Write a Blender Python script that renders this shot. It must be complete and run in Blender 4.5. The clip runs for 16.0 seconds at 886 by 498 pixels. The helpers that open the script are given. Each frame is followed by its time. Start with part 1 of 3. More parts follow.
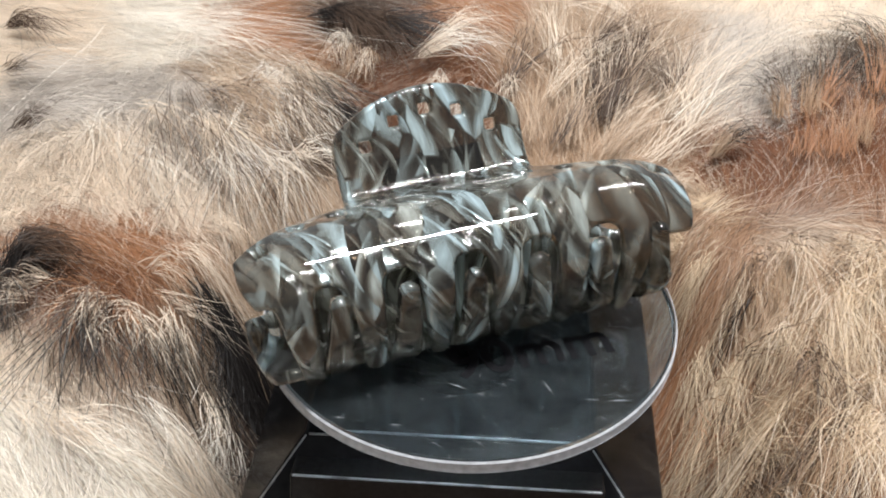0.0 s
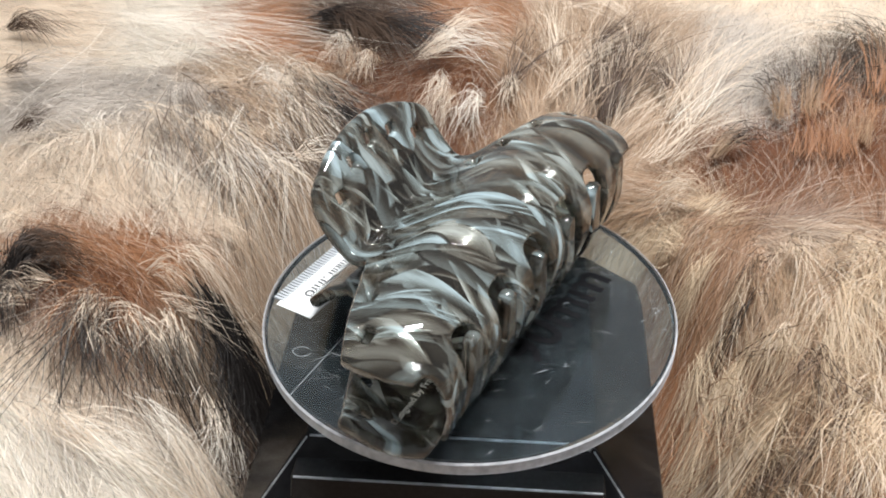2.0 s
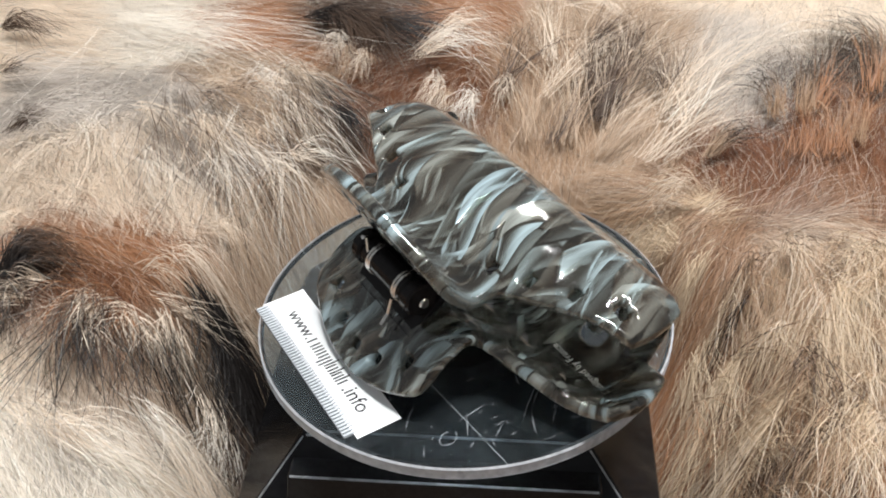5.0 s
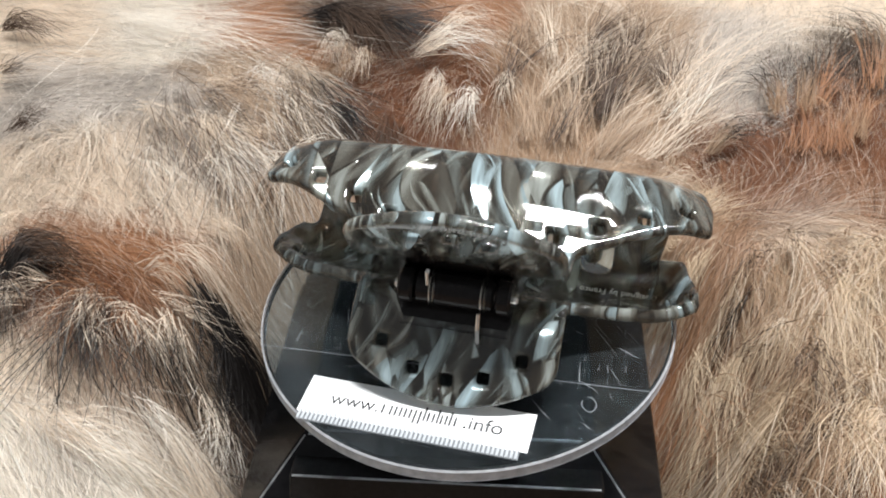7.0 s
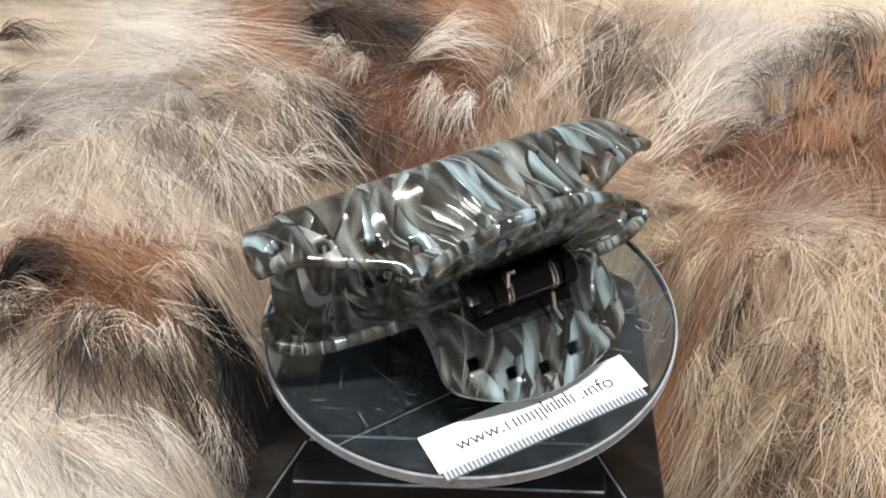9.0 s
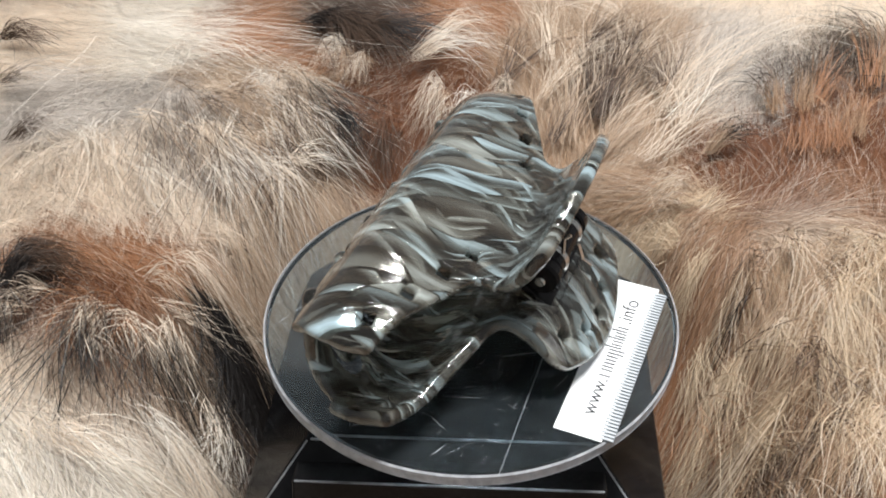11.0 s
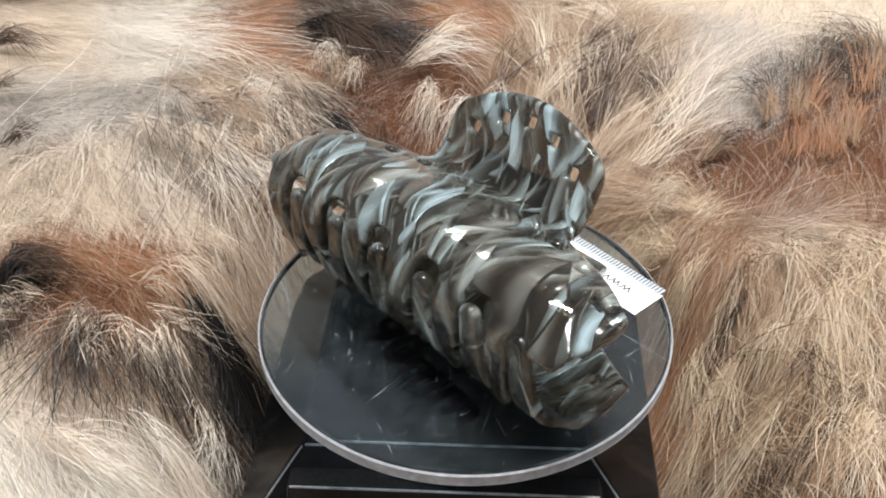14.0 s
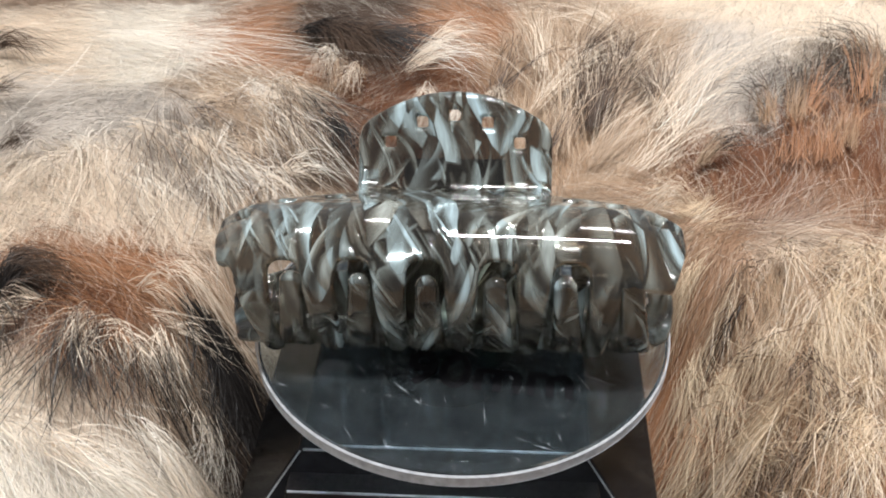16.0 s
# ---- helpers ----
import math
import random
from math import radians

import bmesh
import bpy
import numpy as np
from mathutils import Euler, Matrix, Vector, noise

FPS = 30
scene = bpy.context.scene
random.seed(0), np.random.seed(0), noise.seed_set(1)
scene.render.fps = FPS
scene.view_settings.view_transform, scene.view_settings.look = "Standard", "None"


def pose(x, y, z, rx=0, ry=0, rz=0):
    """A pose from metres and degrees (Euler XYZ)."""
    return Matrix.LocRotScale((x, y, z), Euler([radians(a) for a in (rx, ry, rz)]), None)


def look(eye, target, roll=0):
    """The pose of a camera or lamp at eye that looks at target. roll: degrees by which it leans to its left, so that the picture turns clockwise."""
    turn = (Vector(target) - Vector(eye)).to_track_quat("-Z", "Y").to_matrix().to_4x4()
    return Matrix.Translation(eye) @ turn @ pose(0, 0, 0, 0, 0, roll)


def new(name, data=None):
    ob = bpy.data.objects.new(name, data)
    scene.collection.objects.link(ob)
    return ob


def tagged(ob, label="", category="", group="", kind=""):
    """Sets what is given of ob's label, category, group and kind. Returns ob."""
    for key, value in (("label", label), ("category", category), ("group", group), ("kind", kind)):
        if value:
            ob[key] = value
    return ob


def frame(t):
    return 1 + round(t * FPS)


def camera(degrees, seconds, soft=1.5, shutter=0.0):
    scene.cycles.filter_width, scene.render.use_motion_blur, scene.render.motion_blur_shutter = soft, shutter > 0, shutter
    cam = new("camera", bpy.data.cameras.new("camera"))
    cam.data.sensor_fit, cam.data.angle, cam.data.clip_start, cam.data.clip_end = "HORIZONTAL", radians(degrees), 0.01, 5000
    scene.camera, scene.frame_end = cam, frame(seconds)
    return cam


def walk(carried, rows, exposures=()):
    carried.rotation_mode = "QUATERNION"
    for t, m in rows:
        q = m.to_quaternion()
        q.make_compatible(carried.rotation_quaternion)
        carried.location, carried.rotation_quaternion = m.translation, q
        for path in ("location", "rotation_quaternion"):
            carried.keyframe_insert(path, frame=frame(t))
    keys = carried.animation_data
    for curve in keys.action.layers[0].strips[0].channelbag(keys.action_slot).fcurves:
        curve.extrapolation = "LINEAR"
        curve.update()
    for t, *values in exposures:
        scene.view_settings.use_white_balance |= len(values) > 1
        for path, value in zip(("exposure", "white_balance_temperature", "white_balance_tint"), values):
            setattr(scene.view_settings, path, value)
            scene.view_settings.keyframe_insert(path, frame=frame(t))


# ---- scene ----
cam = camera(49.52, 16.0, soft=1.9)
PATH = [
    (0.0, pose(-0.00037, -0.15859, 0.14174, 51.781, 0.866, 1.211)),
    (0.5, pose(-0.00037, -0.15859, 0.14174, 51.845, 0.862, 1.207)),
    (1.0, pose(-0.00037, -0.15859, 0.14174, 51.898, 0.948, 1.204)),
    (1.5, pose(-0.00037, -0.15859, 0.14174, 51.858, 0.884, 1.230)),
    (2.0, pose(-0.00037, -0.15859, 0.14174, 51.858, 0.958, 1.174)),
    (2.5, pose(-0.00037, -0.15859, 0.14174, 51.837, 0.891, 1.094)),
    (3.0, pose(-0.00037, -0.15859, 0.14174, 51.846, 0.860, 1.051)),
    (3.5, pose(-0.00037, -0.15859, 0.14174, 51.903, 0.937, 0.991)),
    (4.0, pose(-0.00037, -0.15859, 0.14174, 51.918, 0.925, 0.972)),
    (6.5, pose(-0.00037, -0.15859, 0.14174, 51.630, 0.928, 0.785)),
    (7.0, pose(-0.00037, -0.15859, 0.14174, 51.708, 1.154, 0.797)),
    (7.5, pose(-0.00037, -0.15859, 0.14174, 51.768, 1.705, 0.629)),
    (8.0, pose(-0.00037, -0.15859, 0.14174, 51.731, 1.863, 0.479)),
    (8.5, pose(-0.00037, -0.15859, 0.14174, 51.917, 1.786, 0.307)),
    (9.0, pose(-0.00037, -0.15859, 0.14174, 51.933, 1.704, 0.284)),
    (11.5, pose(-0.00037, -0.15859, 0.14174, 51.904, 1.714, 0.345)),
    (12.0, pose(-0.00037, -0.15859, 0.14174, 52.008, 1.743, 0.279)),
    (12.5, pose(-0.00037, -0.15859, 0.14174, 51.986, 1.677, 0.244)),
    (13.0, pose(-0.00037, -0.15859, 0.14174, 52.075, 1.553, 0.189)),
    (13.5, pose(-0.00037, -0.15859, 0.14174, 52.177, 1.537, 0.172)),
    (14.0, pose(-0.00037, -0.15859, 0.14174, 52.215, 1.515, 0.127)),
    (14.5, pose(-0.00037, -0.15859, 0.14174, 52.397, 1.455, 0.118)),
    (15.0, pose(-0.00037, -0.15859, 0.14174, 52.458, 1.490, 0.089)),
    (15.5, pose(-0.00037, -0.15859, 0.14174, 52.409, 1.420, 0.045)),
    (16.0, pose(-0.00037, -0.15859, 0.14174, 52.500, 1.418, 0.078)),
]
walk(cam, PATH, [(0, 0.06), (3.5, 0.02), (6.5, -0.08), (9, -0.08), (12.5, -0.1), (14.5, 0.0), (16, 0.06)])

# ---- light: a bright indoor room with a long ceiling tube ----
world = bpy.data.worlds.new("room_light")
scene.world = world
world.use_nodes = True
world.node_tree.nodes["Background"].inputs[0].default_value = (0.93, 0.97, 1.0, 1)
world.node_tree.nodes["Background"].inputs[1].default_value = 0.33


def lamp(name, at, target, sx, sy, watts, colour):
    data = bpy.data.lights.new(name, "AREA")
    data.shape, data.size, data.size_y, data.energy, data.color = "RECTANGLE", sx, sy, watts, colour
    ob = new(name, data)
    ob.matrix_world = look(at, target)
    return ob


lamp("ceiling_tube", (0.15, 0.02, 0.95), (0.15, 0.02, 0), 0.44, 0.075, 22.0, (0.985, 0.995, 1.0))
scene.view_settings.exposure = 0.0


# ---- materials ----
def material(name):
    m = bpy.data.materials.new(name)
    m.use_nodes = True
    return m, m.node_tree.nodes, m.node_tree.links, m.node_tree.nodes["Principled BSDF"]


def setp(bsdf, **values):
    for key, value in values.items():
        bsdf.inputs[key.replace("_", " ")].default_value = value


def ramp(nodes, stops):
    r = nodes.new("ShaderNodeValToRGB")
    el = r.color_ramp.elements
    while len(el) < len(stops):
        el.new(0.5)
    for e, (p, c) in zip(el, stops):
        e.position, e.color = p, (*c, 1)
    return r


def noise_node(nodes, scale, detail=3.0, rough=0.55, distortion=0.0):
    n = nodes.new("ShaderNodeTexNoise")
    n.inputs["Scale"].default_value, n.inputs["Detail"].default_value = scale, detail
    n.inputs["Roughness"].default_value, n.inputs["Distortion"].default_value = rough, distortion
    return n


def acetate_material():
    """Smoky see-through acetate with pearly slivers, laid in the sheet's own coordinates (millimetres)."""
    m, nodes, links, bsdf = material("marbled_acetate")
    uv = nodes.new("ShaderNodeUVMap")
    uv.uv_map = "sheet"

    def math_node(kind, a, b):
        n = nodes.new("ShaderNodeMath")
        n.operation = kind
        for socket, value in zip(n.inputs, (a, b)):
            if isinstance(value, (int, float)):
                socket.default_value = value
            else:
                links.new(value, socket)
        return n.outputs[0]

    warp = noise_node(nodes, 0.05, 0.0)
    links.new(uv.outputs[0], warp.inputs["Vector"])
    amount = nodes.new("ShaderNodeVectorMath")
    amount.operation = "MULTIPLY_ADD"
    links.new(warp.outputs["Color"], amount.inputs[0])
    amount.inputs[1].default_value = (12, 10, 0)
    links.new(uv.outputs[0], amount.inputs[2])

    def slivers(turn, sx, sy, seed, stops, edge):
        """A layer of long chips: each has its own tone, fades along its length and has soft borders."""
        mp = nodes.new("ShaderNodeMapping")
        mp.vector_type = "TEXTURE"
        mp.inputs["Rotation"].default_value = (0, 0, radians(turn))
        mp.inputs["Scale"].default_value = (sx, sy, 1)
        mp.inputs["Location"].default_value = (seed, seed * 1.7, 0)
        links.new(amount.outputs[0], mp.inputs["Vector"])
        cell = nodes.new("ShaderNodeTexVoronoi")
        cell.inputs["Scale"].default_value = 1.0
        links.new(mp.outputs[0], cell.inputs["Vector"])
        border = nodes.new("ShaderNodeTexVoronoi")
        border.feature = "DISTANCE_TO_EDGE"
        border.inputs["Scale"].default_value = 1.0
        links.new(mp.outputs[0], border.inputs["Vector"])
        tone = nodes.new("ShaderNodeSeparateColor")
        links.new(cell.outputs["Color"], tone.inputs[0])
        level = ramp(nodes, stops)
        links.new(tone.outputs[0], level.inputs[0])
        soft = nodes.new("ShaderNodeMapRange")
        soft.interpolation_type = "SMOOTHSTEP"
        soft.inputs[2].default_value = edge
        links.new(border.outputs[0], soft.inputs[0])
        # each chip is bright along one side and fades across its width to the other
        local = nodes.new("ShaderNodeVectorMath")
        local.operation = "SUBTRACT"
        links.new(mp.outputs[0], local.inputs[0])
        links.new(cell.outputs["Position"], local.inputs[1])
        across = nodes.new("ShaderNodeSeparateXYZ")
        links.new(local.outputs[0], across.inputs[0])
        flip = math_node("SUBTRACT", math_node("MULTIPLY", math_node("GREATER_THAN", tone.outputs[1], 0.45), 2.0), 1.0)
        sheen = nodes.new("ShaderNodeMapRange")
        sheen.interpolation_type = "SMOOTHSTEP"
        sheen.inputs[1].default_value, sheen.inputs[2].default_value = -0.5, 0.38
        sheen.inputs[3].default_value, sheen.inputs[4].default_value = 0.18, 1.0
        links.new(math_node("MULTIPLY", across.outputs[0], flip), sheen.inputs[0])
        fade = nodes.new("ShaderNodeMapRange")
        fade.inputs[2].default_value, fade.inputs[3].default_value, fade.inputs[4].default_value = 0.9, 1.0, 0.6
        links.new(cell.outputs["Distance"], fade.inputs[0])
        return math_node("MULTIPLY", math_node("MULTIPLY", level.outputs[0], soft.outputs[0]), math_node("MULTIPLY", fade.outputs[0], sheen.outputs[0])), cell.outputs["Color"]

    g = lambda v: (v, v, v)
    big, big_cell = slivers(13, 3.7, 14.0, 3.1, [(0.0, g(0)), (0.22, g(0.0)), (0.27, g(0.40)), (0.60, g(0.66)), (0.85, g(0.95)), (1.0, g(1.0))], 0.045)
    mid, mid_cell = slivers(-26, 2.9, 10.0, 17.7, [(0.0, g(0)), (0.50, g(0.0)), (0.55, g(0.40)), (0.8, g(0.7)), (1.0, g(1.0))], 0.05)
    thin, thin_cell = slivers(30, 1.15, 12.0, 41.3, [(0.0, g(0)), (0.72, g(0.0)), (0.76, g(0.5)), (1.0, g(0.9))], 0.08)
    silk_map = nodes.new("ShaderNodeMapping")
    silk_map.inputs["Scale"].default_value = (0.55, 0.09, 1)
    links.new(amount.outputs[0], silk_map.inputs["Vector"])
    silk = noise_node(nodes, 0.9, 4.0)
    links.new(silk_map.outputs[0], silk.inputs["Vector"])
    silk_level = nodes.new("ShaderNodeMapRange")
    silk_level.inputs[1].default_value, silk_level.inputs[2].default_value = 0.3, 0.7
    silk_level.inputs[3].default_value, silk_level.inputs[4].default_value = 0.65, 1.1
    links.new(silk.outputs[0], silk_level.inputs[0])
    pearl = math_node("MULTIPLY", math_node("MAXIMUM", math_node("MAXIMUM", big, mid), thin), silk_level.outputs[0])
    col = ramp(nodes, [(0.0, (0.135, 0.105, 0.078)), (0.14, (0.13, 0.108, 0.085)), (0.42, (0.27, 0.28, 0.262)), (0.75, (0.55, 0.62, 0.63)), (1.0, (0.78, 0.88, 0.92))])
    links.new(pearl, col.inputs[0])
    # some chips lean to beige, some to pale blue
    hue = nodes.new("ShaderNodeSeparateColor")
    links.new(big_cell, hue.inputs[0])
    cast = ramp(nodes, [(0.15, (1.0, 0.95, 0.87)), (0.45, (0.93, 0.98, 0.96)), (0.9, (0.84, 0.95, 1.0))])
    links.new(hue.outputs[2], cast.inputs[0])
    tint = nodes.new("ShaderNodeMix")
    tint.data_type, tint.blend_type = "RGBA", "MULTIPLY"
    tint.inputs[0].default_value = 1.0
    links.new(col.outputs[0], tint.inputs[6])
    links.new(cast.outputs[0], tint.inputs[7])
    links.new(tint.outputs[2], bsdf.inputs["Base Color"])
    tr = nodes.new("ShaderNodeMapRange")
    tr.inputs[2].default_value, tr.inputs[3].default_value, tr.inputs[4].default_value = 0.85, 0.96, 0.22
    links.new(pearl, tr.inputs[0])
    links.new(tr.outputs[0], bsdf.inputs["Transmission Weight"])
    met = nodes.new("ShaderNodeMapRange")
    met.inputs[1].default_value, met.inputs[3].default_value, met.inputs[4].default_value = 0.2, 0.0, 0.45
    links.new(pearl, met.inputs[0])
    links.new(met.outputs[0], bsdf.inputs["Metallic"])
    setp(bsdf, Roughness=0.12, IOR=1.25, Coat_Weight=1.0, Coat_Roughness=0.02, Specular_IOR_Level=0.3)
    bump = nodes.new("ShaderNodeBump")
    bump.inputs["Strength"].default_value, bump.inputs["Distance"].default_value = 0.3, 0.0005
    links.new(pearl, bump.inputs["Height"])
    # the pearly chips lie at slightly different angles in the sheet
    tilt = nodes.new("ShaderNodeVectorMath")
    tilt.operation = "MULTIPLY_ADD"
    links.new(big_cell, tilt.inputs[0])
    tilt.inputs[1].default_value = (0.6, 0.6, 0.6)
    tilt.inputs[2].default_value = (-0.3, -0.3, -0.3)
    lean = nodes.new("ShaderNodeVectorMath")
    lean.operation = "ADD"
    links.new(tilt.outputs[0], lean.inputs[0])
    links.new(bump.outputs[0], lean.inputs[1])
    unit = nodes.new("ShaderNodeVectorMath")
    unit.operation = "NORMALIZE"
    links.new(lean.outputs[0], unit.inputs[0])
    links.new(unit.outputs[0], bsdf.inputs["Normal"])
    return m


def acrylic_material():
    m, nodes, links, bsdf = material("clear_acrylic")
    setp(bsdf, Base_Color=(0.78, 0.92, 1.0, 1), Transmission_Weight=0.95, IOR=1.49)
    co = nodes.new("ShaderNodeTexCoord")
    smear = noise_node(nodes, 60, 4.0)
    links.new(co.outputs["Object"], smear.inputs["Vector"])
    r = ramp(nodes, [(0.35, (0.015, 0.015, 0.015)), (0.75, (0.09, 0.09, 0.09))])
    links.new(smear.outputs[0], r.inputs[0])
    links.new(r.outputs[0], bsdf.inputs["Roughness"])
    # surface haze; its pale blue veil also paints in reflected ceiling glow
    haze = noise_node(nodes, 120, 6.0, 0.7)
    links.new(co.outputs["Object"], haze.inputs["Vector"])
    film = nodes.new("ShaderNodeMapRange")
    film.inputs[1].default_value, film.inputs[2].default_value = 0.35, 0.7
    film.inputs[3].default_value, film.inputs[4].default_value = 0.995, 0.981
    links.new(haze.outputs[0], film.inputs[0])
    links.new(film.outputs[0], bsdf.inputs["Transmission Weight"])
    return m


def plain_material(name, colour, rough, metal=0.0, grain=400.0, amount=0.15, bump=0.0):
    m, nodes, links, bsdf = material(name)
    co = nodes.new("ShaderNodeTexCoord")
    n = noise_node(nodes, grain, 4.0)
    links.new(co.outputs["Object"], n.inputs["Vector"])
    lo = tuple(c * (1 - amount) for c in colour)
    hi = tuple(min(1, c * (1 + amount)) for c in colour)
    r = ramp(nodes, [(0.3, lo), (0.7, hi)])
    links.new(n.outputs[0], r.inputs[0])
    links.new(r.outputs[0], bsdf.inputs["Base Color"])
    rr = nodes.new("ShaderNodeMapRange")
    rr.inputs[3].default_value, rr.inputs[4].default_value = rough * 0.7, min(1, rough * 1.3)
    links.new(n.outputs[0], rr.inputs[0])
    links.new(rr.outputs[0], bsdf.inputs["Roughness"])
    setp(bsdf, Metallic=metal)
    if bump:
        b = nodes.new("ShaderNodeBump")
        b.inputs["Strength"].default_value, b.inputs["Distance"].default_value = 0.5, bump
        links.new(n.outputs[0], b.inputs["Height"])
        links.new(b.outputs[0], bsdf.inputs["Normal"])
    return m


def fur_material():
    m, nodes, links, bsdf = material("fur_hair")
    a = nodes.new("ShaderNodeAttribute")
    a.attribute_name = "tone"
    links.new(a.outputs["Color"], bsdf.inputs["Base Color"])
    setp(bsdf, Roughness=0.5, Specular_IOR_Level=0.35)
    # hairs let part of the light through
    thin = nodes.new("ShaderNodeBsdfTranslucent")
    links.new(a.outputs["Color"], thin.inputs["Color"])
    both = nodes.new("ShaderNodeMixShader")
    both.inputs[0].default_value = 0.30
    links.new(bsdf.outputs[0], both.inputs[1])
    links.new(thin.outputs[0], both.inputs[2])
    links.new(both.outputs[0], nodes["Material Output"].inputs["Surface"])
    return m


ACETATE = acetate_material()
ACRYLIC = acrylic_material()
BLACK_GLOSS = plain_material("black_gloss_plastic", (0.008, 0.008, 0.009), 0.15, 0, 300, 0.3)
BLACK_HINGE = plain_material("black_hinge_plastic", (0.010, 0.009, 0.009), 0.14, 0, 900, 0.2)
STEEL = plain_material("spring_steel", (0.62, 0.60, 0.57), 0.22, 1.0, 900, 0.1)
PAPER = plain_material("white_label_paper", (0.86, 0.87, 0.87), 0.45, 0, 700, 0.03)
RIBBED = plain_material("grey_ribbed_tape", (0.40, 0.42, 0.44), 0.35, 0, 700, 0.12)
INK = plain_material("black_print_ink", (0.02, 0.02, 0.022), 0.5, 0, 900, 0.2)
MARKER = plain_material("black_marker_ink", (0.008, 0.008, 0.009), 0.8, 0, 900, 0.3)
SILVER_PRINT = plain_material("silver_print", (0.75, 0.75, 0.72), 0.4, 0, 900, 0.1)
for dark, gloss in ((BLACK_GLOSS, 0.10), (BLACK_HINGE, 0.14), (MARKER, 0.02)):
    setp(dark.node_tree.nodes["Principled BSDF"], Specular_IOR_Level=gloss)
FROSTED = plain_material("frosted_acrylic_edge", (0.70, 0.71, 0.74), 0.35, 0, 500, 0.25)
see_through = FROSTED.node_tree.nodes.new("ShaderNodeBsdfTransparent")
see_through.inputs[0].default_value = (0.93, 0.95, 0.97, 1)
rim_mix = FROSTED.node_tree.nodes.new("ShaderNodeMixShader")
rim_mix.inputs[0].default_value = 0.62
FROSTED.node_tree.links.new(FROSTED.node_tree.nodes["Principled BSDF"].outputs[0], rim_mix.inputs[1])
FROSTED.node_tree.links.new(see_through.outputs[0], rim_mix.inputs[2])
FROSTED.node_tree.links.new(rim_mix.outputs[0], FROSTED.node_tree.nodes["Material Output"].inputs["Surface"])
SCRATCH = plain_material("pale_scratch", (0.34, 0.37, 0.39), 0.4, 0, 900, 0.2)
TAPE = plain_material("smoky_clear_tape", (0.16, 0.17, 0.18), 0.3, 0, 700, 0.12)
FUR = fur_material()


# ---- mesh helpers ----
def part(name, bm, mat, parent, label=""):
    me = bpy.data.meshes.new(name)
    bm.to_mesh(me)
    bm.free()
    me.materials.append(mat)
    ob = new(name, me)
    ob.parent = parent
    if label:
        tagged(ob, label)
    return ob


def smooth(ob):
    for p in ob.data.polygons:
        p.use_smooth = True
    return ob


def box_bm(x0, x1, y0, y1, z0, z1, bevel=0.0, segments=2):
    bm = bmesh.new()
    bmesh.ops.create_cube(bm, size=1)
    for v in bm.verts:
        v.co = Vector((x0 + (v.co.x + 0.5) * (x1 - x0), y0 + (v.co.y + 0.5) * (y1 - y0), z0 + (v.co.z + 0.5) * (z1 - z0)))
    if bevel:
        bmesh.ops.bevel(bm, geom=list(bm.edges), offset=bevel, segments=segments, affect="EDGES", profile=0.5)
    return bm


def lathe_bm(profile, n=96, axis="z"):
    """A closed turned body from (radius, height) pairs."""
    bm = bmesh.new()
    rings = []
    for r, z in profile:
        if r < 1e-7:
            rings.append([bm.verts.new((0, 0, z))])
        else:
            rings.append([bm.verts.new((r * math.cos(2 * math.pi * i / n), r * math.sin(2 * math.pi * i / n), z)) for i in range(n)])
    for a, b in zip(rings, rings[1:]):
        for i in range(n):
            j = (i + 1) % n
            vs = []
            for v in (a[i % len(a)], a[j % len(a)], b[j % len(b)], b[i % len(b)]):
                if v not in vs:
                    vs.append(v)
            if len(vs) > 2:
                bm.faces.new(vs)
    if axis == "x":
        bmesh.ops.rotate(bm, verts=bm.verts, matrix=Matrix.Rotation(math.pi / 2, 3, "Y"))
    bmesh.ops.recalc_face_normals(bm, faces=bm.faces)
    return bm


def tube_bm(points, radius, n=10):
    """A round rod along points."""
    bm = bmesh.new()
    pts = [Vector(p) for p in points]
    rings = []
    for i, p in enumerate(pts):
        d = (pts[min(i + 1, len(pts) - 1)] - pts[max(i - 1, 0)]).normalized()
        a = d.orthogonal().normalized() if not rings else (last - d * last.dot(d)).normalized()
        last = a
        b = d.cross(a)
        rings.append([bm.verts.new(p + radius * (a * math.cos(2 * math.pi * k / n) + b * math.sin(2 * math.pi * k / n))) for k in range(n)])
    for a, b in zip(rings, rings[1:]):
        for k in range(n):
            bm.faces.new((a[k], a[(k + 1) % n], b[(k + 1) % n], b[k]))
    bm.faces.new(rings[0][::-1])
    bm.faces.new(rings[-1])
    return bm


def text_bm(words, size, depth, bold=0.0):
    """Lettering as a mesh, from the built-in font, centred on its origin."""
    cu = bpy.data.curves.new("lettering", "FONT")
    cu.body, cu.size, cu.extrude, cu.align_x, cu.align_y = words, size, depth, "CENTER", "CENTER"
    cu.offset = bold
    ob = new("lettering", cu)
    bpy.context.view_layer.update()
    me = bpy.data.meshes.new_from_object(ob.evaluated_get(bpy.context.evaluated_depsgraph_get()))
    bm = bmesh.new()
    bm.from_mesh(me)
    bpy.data.objects.remove(ob)
    bpy.data.meshes.remove(me)
    return bm


def empty(name, label, category, group="", kind=""):
    return tagged(new(name), label, category, group, kind)


MM = 0.001

# ---- turntable base ----
base = empty("turntable_base", "black glossy plastic turntable base with sloped sides", "turntable")


